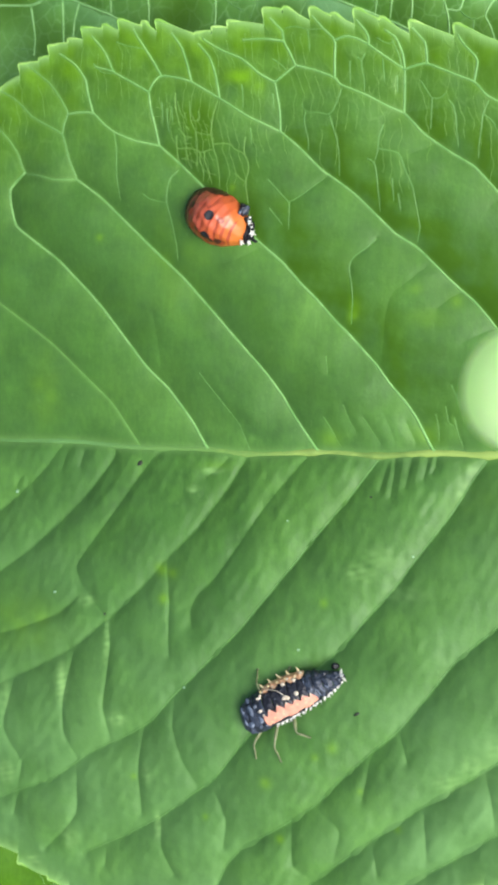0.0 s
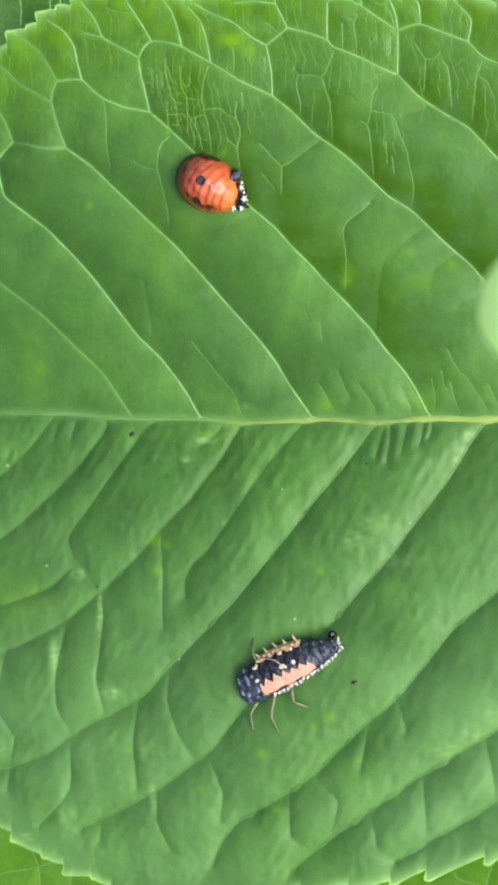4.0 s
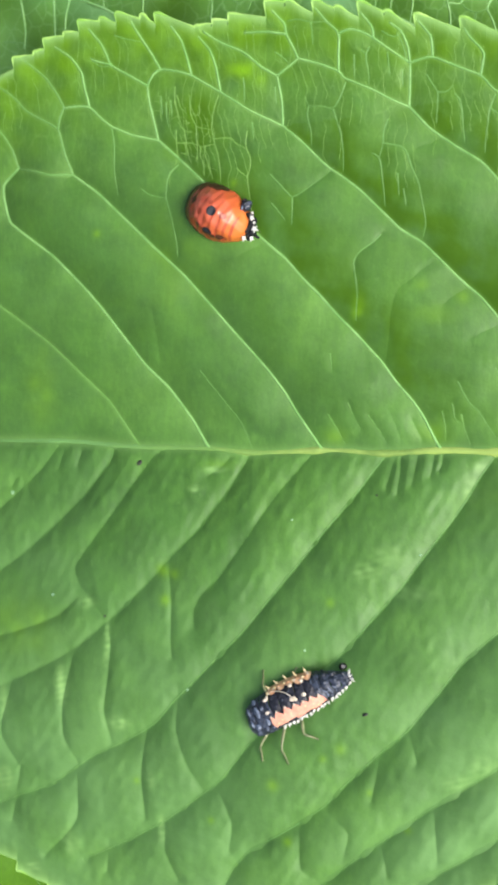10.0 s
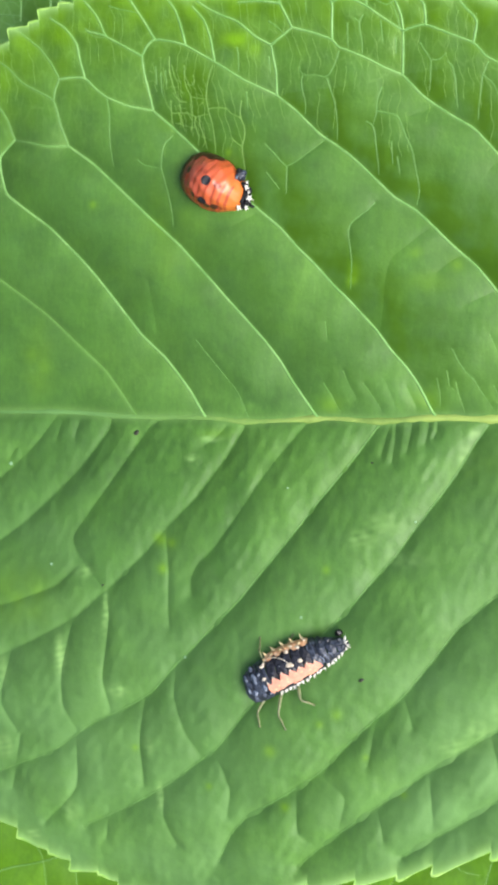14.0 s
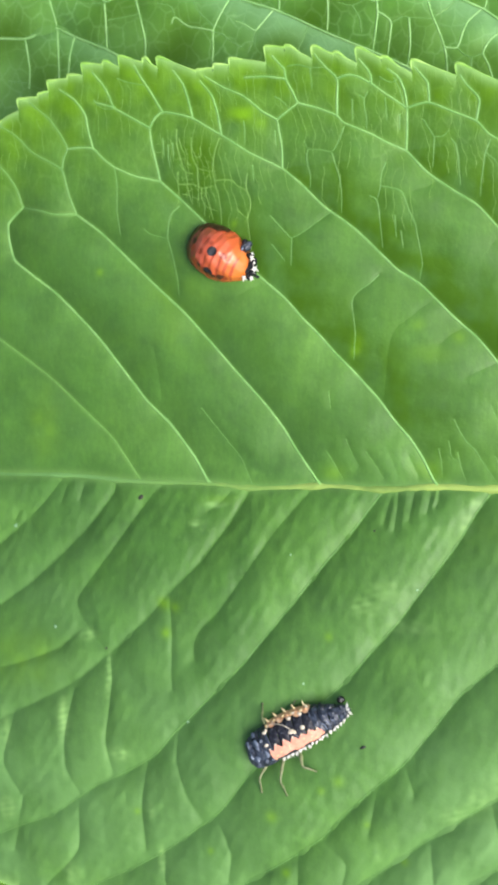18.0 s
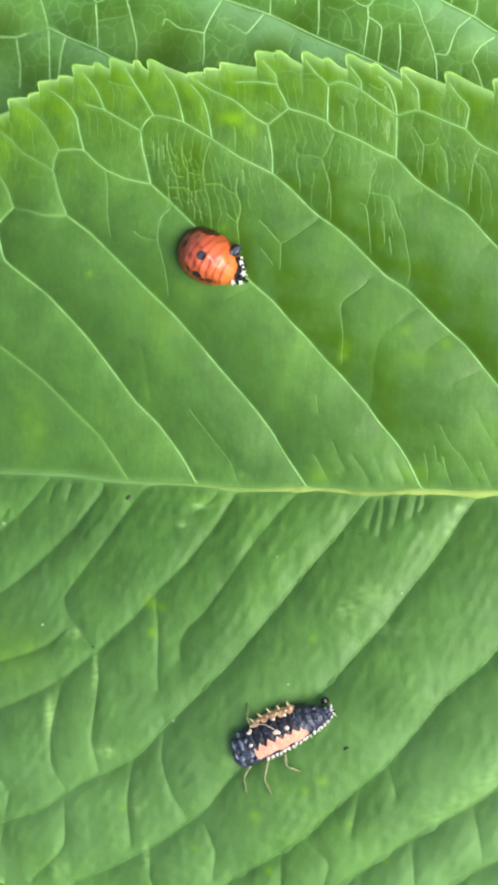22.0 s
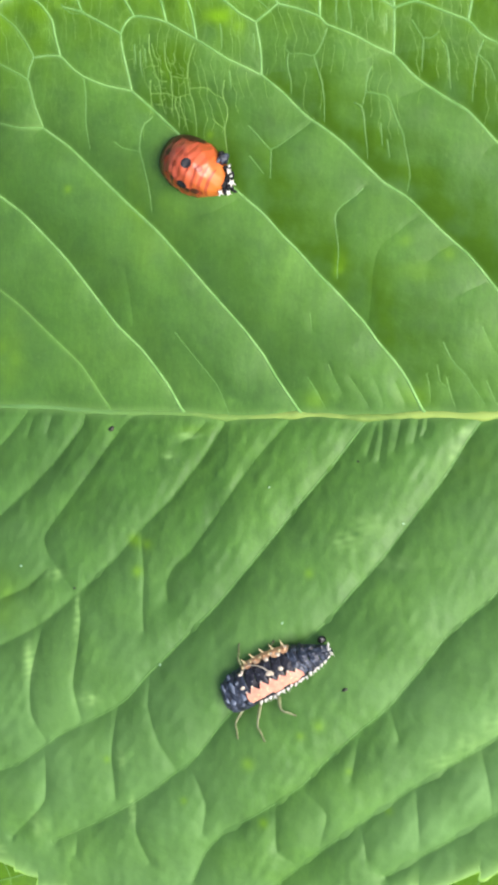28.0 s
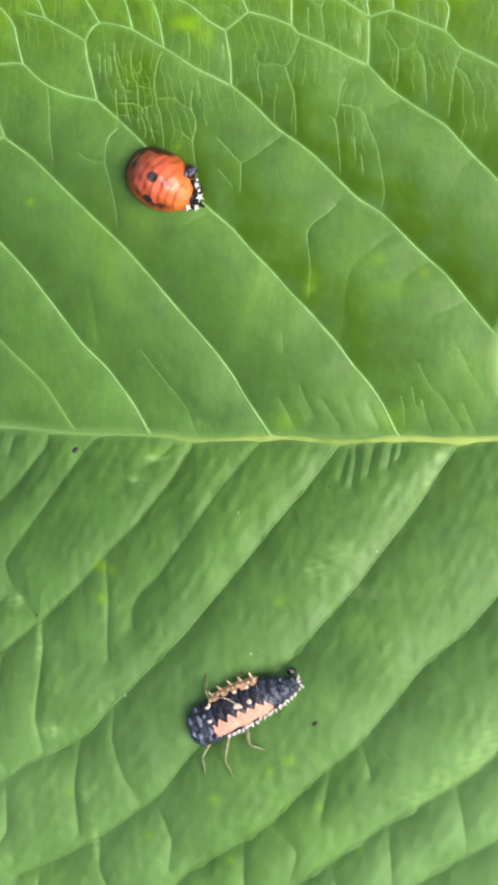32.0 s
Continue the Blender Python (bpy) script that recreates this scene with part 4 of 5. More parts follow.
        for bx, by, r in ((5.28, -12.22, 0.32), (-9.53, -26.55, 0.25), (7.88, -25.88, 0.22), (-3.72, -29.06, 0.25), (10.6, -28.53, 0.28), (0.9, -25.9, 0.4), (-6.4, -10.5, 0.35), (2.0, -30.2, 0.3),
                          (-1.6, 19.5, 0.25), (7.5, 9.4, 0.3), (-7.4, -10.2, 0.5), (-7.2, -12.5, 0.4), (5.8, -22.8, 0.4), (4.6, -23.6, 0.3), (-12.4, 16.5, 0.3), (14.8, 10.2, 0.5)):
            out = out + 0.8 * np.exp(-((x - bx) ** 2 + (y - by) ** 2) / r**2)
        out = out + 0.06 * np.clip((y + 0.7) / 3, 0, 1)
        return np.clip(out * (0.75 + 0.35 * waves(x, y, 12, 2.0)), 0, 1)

    # panel sides without sky sheen painted olive; margin and net patch are yellower
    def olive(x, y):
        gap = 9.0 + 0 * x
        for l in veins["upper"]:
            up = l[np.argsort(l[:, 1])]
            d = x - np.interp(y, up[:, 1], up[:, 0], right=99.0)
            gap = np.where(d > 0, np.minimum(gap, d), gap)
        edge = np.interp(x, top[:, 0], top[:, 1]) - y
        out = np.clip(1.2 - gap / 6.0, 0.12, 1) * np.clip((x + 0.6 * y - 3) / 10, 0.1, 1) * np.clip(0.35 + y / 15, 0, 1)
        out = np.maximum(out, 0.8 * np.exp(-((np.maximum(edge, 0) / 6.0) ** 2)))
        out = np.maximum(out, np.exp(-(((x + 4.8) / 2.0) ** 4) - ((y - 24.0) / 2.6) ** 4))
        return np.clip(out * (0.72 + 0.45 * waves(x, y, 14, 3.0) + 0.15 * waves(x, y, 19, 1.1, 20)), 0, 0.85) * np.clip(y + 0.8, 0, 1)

    # sky sheen painted in by position, mostly over the lower half
    def painted_sheen(x, y):
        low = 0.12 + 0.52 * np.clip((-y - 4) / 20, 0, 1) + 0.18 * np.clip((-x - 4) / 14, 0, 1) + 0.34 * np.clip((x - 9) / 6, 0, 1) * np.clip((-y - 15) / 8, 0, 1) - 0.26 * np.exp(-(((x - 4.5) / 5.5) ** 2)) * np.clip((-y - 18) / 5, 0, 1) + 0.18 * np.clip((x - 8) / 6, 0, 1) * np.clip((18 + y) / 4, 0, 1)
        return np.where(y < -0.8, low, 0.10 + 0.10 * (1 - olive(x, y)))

    def netted(x, y):
        edge = np.interp(x, top[:, 0], top[:, 1]) - y
        return np.where(y > -0.8, 0.10 + 0.75 * np.exp(-((edge / 8.0) ** 2)), 0.03)

    fitted("blade", blade_mesh("blade", halves, beside=beside, lime=lime, netted=netted, painted_sheen=painted_sheen, olive=olive), LEAF, leaf)
    z = leaf_z(MIDLINE[:, 0], MIDLINE[:, 1])
    r = np.interp(MIDLINE[:, 0], [-44, -20, 10, 20, 52], [0.10, 0.17, 0.24, 0.31, 0.6]) * (1 + 0.13 * waves(MIDLINE[:, 0], MIDLINE[:, 1], 21, 2.2) + 0.07 * waves(MIDLINE[:, 0], MIDLINE[:, 1], 22, 0.7))
    for l in veins["upper"] + veins["lower"]:  # a knot where a vein leaves the rib
        r = r * (1 + 0.32 * np.exp(-(((MIDLINE[:, 0] - l[0, 0]) / 0.55) ** 2)))
    co, faces = tube_data(np.c_[MIDLINE, z + 0.0], r, 10, 0.75)
    fitted("midrib", mesh_of("midrib", co * MM, faces), MIDRIB, leaf, "thick yellow-green midrib")
    for l in veins["upper"]:
        foot = l[0, 0] + 0.3
        l = np.vstack([(foot, np.interp(foot, MIDLINE[:, 0], MIDLINE[:, 1])), l])
        young = foot < -8  # those near the leaf's tip are thin and green
        strand("side_vein", [l], 0.06 if young else 0.09, leaf_z, FINE if young else VEIN, leaf, lift=0.02, taper=0.2, flare=0.0 if young else 0.7)
    for l in veins["loop"]:
        far = l[:, 0].mean() < -16
        l = l[l[:, 1] < np.interp(l[:, 0], np.maximum.accumulate(top[:, 0]), top[:, 1]) - 0.25]
        strand("loop_vein", [l], 0.065 if far else 0.075, leaf_z, VEIN_DIM if far else VEIN, leaf, lift=0.015, taper=0.3)
    for l in veins["net"]:
        strand("net_vein", [l], 0.044, leaf_z, NET, leaf, lift=-0.008, sides=6, taper=0.25)
    for l in veins["fine"]:
        strand("cross_vein", [l], 0.052 if l[:, 1].mean() > 8 else 0.044, leaf_z, VEIN_DIM if l[:, 1].mean() > 8 or np.hypot(*(l[-1] - l[0])) > 4 else FINE, leaf, lift=-0.008, sides=6, taper=0.4)
    sparse, dense = threads()
    tagged(strand("venation", sparse, 0.032, leaf_z, NET, leaf, lift=-0.016, sides=5), kind="stuff")
    tagged(strand("venation", dense, 0.028, leaf_z, NET, leaf, lift=-0.014, sides=5), kind="stuff")
    for l in veins["lower"]:
        bold = l[0, 0] > 9
        strand("sunken_vein", [l], 0.055 if bold else 0.030, leaf_z, VEIN_DIM if bold else FINE, leaf, lift=0.02 if bold else -0.008, taper=0.5)
    for edge, tips in ((top, UPPER_TEETH), (low, LOWER_TEETH)):
        # rounded at the notches, thicker towards the tips of the teeth
        edge = np.vstack([edge[:1], (edge[:-2] + 2 * edge[1:-1] + edge[2:]) / 4, edge[-1:]])
        near = np.min([np.hypot(edge[:, 0] - t[0] - 0.3, edge[:, 1] - t[1]) for t in tips], axis=0)
        co, faces = tube_data(np.c_[edge, leaf_z(edge[:, 0], edge[:, 1]) - 0.05], 0.055 + 0.065 * np.exp(-((near / 0.6) ** 2)), 8, 0.7)
        fitted("margin", mesh_of("margin", co * MM, faces), RIM, leaf, "pale thickened toothed margin")
    # stalk, from the blade's base down to the shoot
    stalk = smooth_line([(51.5, -0.67, lie(51.5, -0.67) + 0.1), (60, -0.6, 13.0), (72, 0, 6.0), (86, 0, -8.0)], 1.0)
    co, faces = tube_data(stalk, np.linspace(0.65, 1.2, len(stalk)), 10)
    fitted("stalk", mesh_of("stalk", co * MM, faces), RIB, leaf, "yellow-green leaf stalk")
    return leaf


def plain_leaf(label, outline, midline, net, height, mat, rib_r, vein_r):
    """A leaf behind the main one: outline halves, midrib and its net of veins."""
    leaf = tagged(new("leaf"), label, "leaf")
    ml = smooth_line(midline, 0.8)
    halves = [blade_half(even(toothed(o, midline[0], midline[-1]), 640, 2.0), rows, height, ml, 0.25) for o, rows in outline]
    long_ones = [l for l in net if np.hypot(*(l[-1] - l[0])) > 12]

    def painted_sheen(x, y):
        """Sky sheen painted as pale colour, stronger along the inner side of the long veins."""
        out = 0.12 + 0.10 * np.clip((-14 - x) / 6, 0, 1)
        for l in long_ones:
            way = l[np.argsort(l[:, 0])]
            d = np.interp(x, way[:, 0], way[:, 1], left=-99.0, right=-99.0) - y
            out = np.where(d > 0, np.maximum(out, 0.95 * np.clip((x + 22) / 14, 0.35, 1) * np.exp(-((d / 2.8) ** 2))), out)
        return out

    # random olive patches, held back where the sheen is painted
    def olive(x, y):
        return np.clip(0.35 + 0.6 * waves(x, y, 17, 9.0) - painted_sheen(x, y), 0, 0.8)

    fitted("blade", blade_mesh("blade", halves, beside=lambda x, y: 0.16 * np.exp(-((distance(x, y, net) / 0.13) ** 2)), netted=lambda x, y: 0 * x + 0.8, painted_sheen=painted_sheen, olive=olive), mat, leaf)
    co, faces = tube_data(np.c_[ml, height(ml[:, 0], ml[:, 1]) + 0.1], rib_r, 8)
    fitted("midrib", mesh_of("midrib", co * MM, faces), RIB, leaf)
    for l in net:
        size = np.hypot(*(l[-1] - l[0]))
        strand("side_vein", [l], vein_r * (1.0 if size > 12 else 0.62 if size > 3 else 0.45), height, BACK_VEIN if size > 3 and vein_r > 0.05 else VEIN_DIM, leaf, lift=0.09 if size > 12 else 0.03, taper=0.3)
    return leaf


def oval(x0, x1, y0, half, count, side):
    """Teeth along one side of an oval leaf."""
    out = []
    for k in range(1, count):
        u = k / count
        out.append((x0 + (x1 - x0) * u, y0 + side * half * math.sin(math.pi * u**0.8) ** 0.7, 0.9))
    return out


def back_z(x, y):
    d = np.minimum(distance(x, y, veins["back"]), 6.0)
    return -6.5 + 0.42 * x - 0.0025 * x * x + 0.9 * arch(x, y, [l for l in veins["back"] if np.hypot(*(l[-1] - l[0])) > 12]) + 0.14 * (1 - np.exp(-d / 0.8)) + 0.06 * waves(x, y, 8, 4.0)


def under_z(x, y):
    d = np.minimum(distance(x, y, veins["under"]), 6.0)
    return -14.4 + 0.4 * (1 - np.exp(-d / 1.6)) + 0.15 * waves(x, y, 9, 5.0)


def shrub():
    main_leaf()
    plain_leaf("deep green leaf with pale vein net, under another leaf", [(oval(-62, 70, 62.0, 30, 40, 1), 50), (oval(-62, 70, 62.0, 42, 40, -1), 300)],
               [(-62, 62), (-20, 60.5), (20, 60), (70, 62)], veins["back"], back_z, BACK_LEAF, 0.4, 0.105)
    plain_leaf("yellow-green shaded leaf under the lower margin", [(oval(-66, 60, -56.0, 34, 40, 1), 240), (oval(-66, 60, -56.0, 30, 40, -1), 50)],
               [(-66, -56), (-20, -55), (20, -54.5), (60, -56)], veins["under"], under_z, LOW_LEAF, 0.4, 0.049)


shrub()


# ---- insects on the leaf ----
PUPA = pigment("pupa_orange", [(0.24, (0.075, 0.023, 0.014)), (0.42, (0.24, 0.056, 0.028)), (0.60, (0.36, 0.062, 0.023)), (0.85, (0.42, 0.084, 0.023)), (1.0, (0.48, 0.130, 0.022))], 0, (-0.0027, 0.0027), rough=0.36, relief=0.5)
PUPA_DARK = plain_material("pupa_dark_brown", (0.022, 0.007, 0.005), (0.06, 0.014, 0.008), 0.4, 2500.0)
PUPA_DIM = plain_material("pupa_red_brown", (0.17, 0.026, 0.009), (0.28, 0.045, 0.013), 0.4, 2500.0)
PUPA_BAND = plain_material("pupa_band_red", (0.26, 0.042, 0.014), (0.35, 0.058, 0.018), 0.42, 1800.0)
BLACK = plain_material("insect_black", (0.006, 0.006, 0.007), (0.020, 0.020, 0.024), 0.6, 3000.0, 0.5, 0.25)
LARVA = plain_material("larva_black", (0.005, 0.005, 0.007), (0.024, 0.025, 0.034), 0.45, 3200.0, 1.0, 0.35)
LARVA_GREY = plain_material("larva_slate", (0.004, 0.005, 0.008), (0.045, 0.058, 0.085), 0.42, 2600.0, 1.0)
LARVA_PALE = plain_material("larva_blue_grey", (0.035, 0.046, 0.070), (0.115, 0.145, 0.195), 0.42, 2200.0, 0.8)
ORANGE = plain_material("larva_salmon", (0.48, 0.19, 0.12), (0.57, 0.28, 0.19), 0.5, 2200.0)
AMBER = plain_material("larva_amber", (0.62, 0.28, 0.125), (0.72, 0.43, 0.23), 0.5, 2200.0)
DOT = plain_material("dot_cream", (0.46, 0.38, 0.26), (0.62, 0.54, 0.42), 0.5, 2600.0)
SPINE = plain_material("spine_yellow", (0.58, 0.42, 0.18), (0.74, 0.60, 0.34), 0.5, 2600.0)
CREAM = plain_material("insect_cream", (0.52, 0.51, 0.42), (0.70, 0.69, 0.64), 0.5, 2600.0)
LEG = plain_material("leg_tan", (0.070, 0.090, 0.028), (0.18, 0.195, 0.085), 0.4, 2600.0)


def seat(x, y, angle):
    """A pose on the leaf: x axis along the given compass angle, z axis off the surface."""
    e = 1.0
    n = Vector((-(lie(x + e, y) - lie(x - e, y)) / (2 * e), -(lie(x, y + e) - lie(x, y - e)) / (2 * e), 1)).normalized()
    along = Vector((math.cos(radians(angle)), math.sin(radians(angle)), 0))
    along = (along - n * along.dot(n)).normalized()
    across = n.cross(along)
    m = Matrix((along, across, n)).transposed().to_4x4()
    m.translation = Vector((x, y, float(leaf_z(x, y)))) * MM
    return m


def skin(form, s0, s1, a0, a1, ns, na, lift=0.0, taper=False):
    """A piece of a body's surface between two stations and two angles, in degrees from its ridge."""
    s, a = np.meshgrid(np.linspace(s0, s1, ns), np.linspace(a0, a1, na), indexing="ij")
    if taper:  # an oval patch in place of a square one
        u, v = np.meshgrid(np.linspace(-1, 1, ns), np.linspace(-1, 1, na), indexing="ij")
        s = (s0 + s1) / 2 + (s1 - s0) / 2 * u * np.sqrt(1 - v * v / 2)
        a = (a0 + a1) / 2 + (a1 - a0) / 2 * v * np.sqrt(1 - u * u / 2)
    co = form(s, a, lift).reshape(-1, 3)
    i = np.arange(ns * na).reshape(ns, na)
    faces = np.stack([i[:-1, :-1], i[1:, :-1], i[1:, 1:], i[:-1, 1:]], -1).reshape(-1, 4).tolist()
    return co, faces


def cone(at, way, length, radius, bend=0.0, sides=6):
    """A pointed spine."""
    at, way = np.asarray(at, float), np.asarray(way, float) / np.linalg.norm(way)
    line = [at + way * length * u + np.array([bend, 0, 0]) * u * u for u in (-0.1, 0.3, 0.65, 1.0)]
    return tube_data(line, np.array([1.0, 0.75, 0.42, 0.08]) * radius, sides)


def lump(at, radii, seed, rings=8, sides=12, rough=1.0):
    """A rough, rounded crumb."""
    r = np.random.RandomState(abs(int(seed)))
    u, a = np.meshgrid(np.linspace(0.02, np.pi - 0.02, rings), np.arange(sides) * 2 * np.pi / sides, indexing="ij")
    k = 1 + rough * 0.10 * np.sin(3 * u + r.uniform(0, 6)) * np.cos(2 * a + r.uniform(0, 6)) + rough * 0.06 * np.sin(5 * a + 4 * u + r.uniform(0, 6))
    co = np.stack([np.sin(u) * np.cos(a) * k * radii[0] + at[0], np.sin(u) * np.sin(a) * k * radii[1] + at[1], np.cos(u) * k * radii[2] + at[2]], -1).reshape(-1, 3)
    i = np.arange(rings * sides).reshape(rings, sides)
    j = np.roll(i, -1, 1)
    faces = np.stack([i[:-1], i[1:], j[1:], j[:-1]], -1).reshape(-1, 4).tolist()
    faces += [tuple(i[0].tolist())[::-1], tuple(i[-1].tolist())]
    return co, [tuple(f) for f in faces]


def piece(name, data, mat, parent, label=""):
    return fitted(name, mesh_of(name, np.asarray(data[0]) * MM, data[1]), mat, parent, label)


def pupa_form(s, a, lift=0.0):
    stations = [0, 0.03, 0.10, 0.2, 0.32, 0.45, 0.6, 0.75, 0.88, 0.96, 1.0]
    w = np.interp(s, stations, [0.60, 1.12, 1.52, 1.80, 1.95, 2.03, 1.98, 1.72, 1.28, 0.92, 0.5])
    h = np.interp(s, stations, [0.5, 1.00, 1.62, 2.15, 2.55, 2.75, 2.68, 2.25, 1.55, 1.05, 0.7])
    s2 = s + 0.012 * np.sin(a / 21.0 + 1) + 0.006 * np.sin(a / 7.0)
    ring = sum((1 + 0.7 * np.sin(40 * k + a / 30)) * np.exp(-(((s2 - k) / 0.014) ** 2)) for k in (0.36, 0.47, 0.58, 0.68, 0.77, 0.85, 0.92))
    swell = 0.007 * np.cos((s2 - 0.36) / 0.105 * 2 * np.pi + np.pi) * (s > 0.36)
    k = 1 - 0.004 * ring + swell - 0.03 * np.exp(-(((s - 0.17) / 0.02) ** 2)) + 0.016 * np.sin(a / 9.0) * np.sin(s * 31) + 0.012 * np.sin(a / 5.0 + s * 17) * (s > 0.3)
    phi = np.radians(a)
    return np.stack([(s - 0.52) * 5.45 + lift * (s - 0.5), (w * k + lift) * np.sin(phi) - 0.08, (h * k + lift) * np.cos(phi) * np.where(np.cos(phi) > 0, 1, 0.35) + 0.05], -1)


def tuft(at, ways, length, radius):
    """Short spines that spring from one foot."""
    return joined([cone(at, w, length * q, radius) for w, q in ways])


def pupa():
    p = tagged(new("ladybird_pupa"), "orange ladybird pupa with black spots fixed to the leaf", "insect pupa")
    p.matrix_world = seat(-2.50, 17.30, -28)
    body = piece("body", skin(pupa_form, 0, 1, -112, 112, 110, 72), PUPA, p)
    for s, a, ds, da, mat in ((0.53, 11, 0.068, 10.5, BLACK), (0.565, -39, 0.075, 11, BLACK), (0.735, -46, 0.050, 9, PUPA_DARK), (0.645, -47, 0.035, 7, PUPA_DARK), (0.19, 11, 0.050, 8, PUPA_DARK), (0.415, -33, 0.045, 6, PUPA_DARK),
                              (0.695, 14, 0.050, 8, PUPA_DIM), (0.38, -2, 0.045, 7, PUPA_DIM), (0.47, -36, 0.040, 7, PUPA_DIM), (0.30, -38, 0.05, 9, PUPA_DIM), (0.80, -50, 0.03, 8, PUPA_DIM), (0.46, 26, 0.03, 5, PUPA_DIM), (0.60, -52, 0.06, 9, PUPA_DIM), (0.35, 24, 0.05, 9, PUPA_DIM), (0.22, -6, 0.04, 8, PUPA_DIM)):
        piece("spot", skin(pupa_form, s - ds, s + ds, a - da, a + da, 11, 11, 0.016, True), mat, body)
    for k, s in enumerate((0.475, 0.585, 0.685, 0.775, 0.855)):
        piece("band", skin(pupa_form, s - 0.017, s + 0.017, -76, 4 + 9 * k, 7, 34, 0.008, True), PUPA_BAND, body, "brownish band between two rings")
    piece("wing_case", skin(pupa_form, 0.10, 0.50, 58, 96, 40, 14, 0.03, True), PUPA_DARK, p, "dark brown folded wing case")
    piece("wing_case", skin(pupa_form, 0.04, 0.40, -98, -70, 40, 14, 0.03, True), PUPA_DARK, p, "dark brown folded wing case")
    piece("head_plate", skin(pupa_form, 0.08, 0.22, 38, 66, 16, 12, 0.04, True), PUPA_DARK, p, "dark brown head plate")
    piece("head_plate", skin(pupa_form, 0.0, 0.05, -80, 80, 12, 30, 0.03), PUPA_DARK, p, "dark brown head plate")
    # the larva's last skin, pushed back to the tail
    h = piece("shed_skin", lump((2.62, 0.35, 0.42), (0.30, 0.80, 0.42), 9, 14, 24, 2.2), BLACK, p, "crumpled black shed larval skin")
    piece("skin_fold", lump((1.72, 1.58, 0.75), (0.36, 0.46, 0.45), 3, 12, 18, 2.0), LARVA_GREY, h, "slate-blue fold of the shed skin")
    piece("skin_fold", lump((1.58, 1.42, 1.10), (0.14, 0.24, 0.12), 6, rough=2.0), LARVA_PALE, h, "grey fold of the shed skin")
    for x, y, rx, ry, seed in ((2.22, 1.08, 0.30, 0.26, 1), (1.35, 1.82, 0.20, 0.22, 2), (3.02, 0.10, 0.26, 0.24, 4), (2.92, -0.34, 0.22, 0.26, 5), (3.46, -0.02, 0.22, 0.10, 7), (2.72, 0.72, 0.24, 0.24, 8)):
        piece("skin_fold", lump((x, y, 0.55), (rx, ry, 0.34), seed, rough=2.5), BLACK, h)
    fan = [((1, 0.1, 0.3), 1.0), ((0.5, 0.9, 0.4), 0.8), ((0.6, -0.8, 0.4), 0.8), ((-0.5, 0.7, 0.6), 0.6), ((-0.3, -0.6, 0.7), 0.6)]
    for x, y, length, radius, n in ((2.50, 1.06, 0.36, 0.15, 4), (2.36, 1.40, 0.22, 0.10, 3), (3.10, 0.46, 0.50, 0.13, 5), (2.66, -0.60, 0.40, 0.15, 4), (3.22, -0.30, 0.34, 0.14, 4), (2.84, 0.84, 0.22, 0.09, 3)):
        piece("spine", tuft((x, y, 0.85), fan[:n], length, radius * 0.8), CREAM, h, "whitish tuft of spines")
    return p


def larva_size(s):
    stations = [0, 0.04, 0.09, 0.15, 0.24, 0.36, 0.5, 0.64, 0.78, 0.88, 0.95, 1.0]
    w = np.interp(s, stations, [0.98, 1.24, 1.38, 1.46, 1.52, 1.58, 1.55, 1.42, 1.12, 0.80, 0.52, 0.25])
    h = np.interp(s, stations, [0.60, 0.85, 0.98, 1.10, 1.25, 1.35, 1.32, 1.20, 0.98, 0.72, 0.50, 0.30])
    return w - 0.05, h, 0.29 * np.sin(np.pi * s)


def larva_form(s, a, lift=0.0):
    w, h, off = larva_size(s)
    phi = np.radians(a)
    c = np.cos(phi)
    return np.stack([(s - 0.5) * 8.7, (w + lift) * np.sin(phi) + off, 0.55 + (h + lift) * np.where(c > 0, c, 0.45 * c)], -1)


def on_larva(x, y, lift=0.0):
    """The place on the larva's back above x along and y across its body."""
    s = x / 8.7 + 0.5
    w, h, off = larva_size(s)
    a = math.degrees(math.asin(max(-0.99, min(0.99, (y - off) / w))))
    return larva_form(np.array(s), np.array(a), lift)


RINGS = [0.0, 0.085, 0.175, 0.265, 0.355, 0.44, 0.52, 0.60, 0.675, 0.75, 0.825, 0.90, 1.0]


def ring_form(k):
    s0, s1 = RINGS[k], RINGS[k + 1]

    def form(s, a, lift=0.0):
        u = (s - s0) / (s1 - s0)
        rough = 0.025 * np.sin(a / 6.3 + 2.1 * k) * np.sin(u * 5.2 + k) + 0.02 * np.sin(a / 11.0 + 4 * u + 1.3 * k) + 0.010 * np.sin(a / 3.7 - 7 * u + k)
        return larva_form(s + 0.006 * np.sin(a / 17.0 + 2 * k), a, lift + 0.075 * np.sin(np.pi * np.clip(u, 0, 1)) ** 0.6 - 0.05 + rough)

    return form


def spike_patch(form, s0, s1, a0, a1):
    """A jagged coloured edge: a point that narrows towards the ridge of the back."""
    u, v = np.meshgrid(np.linspace(-1, 1, 9), np.linspace(0, 1, 7), indexing="ij")
    s = (s0 + s1) / 2 + (s1 - s0) * 0.52 * u * (1 - v) ** 0.8 - 0.008 * v
    co = form(s, a0 + (a1 - a0) * v, 0.085).reshape(-1, 3)
    i = np.arange(63).reshape(9, 7)
    return co, np.stack([i[:-1, :-1], i[1:, :-1], i[1:, 1:], i[:-1, 1:]], -1).reshape(-1, 4).tolist()


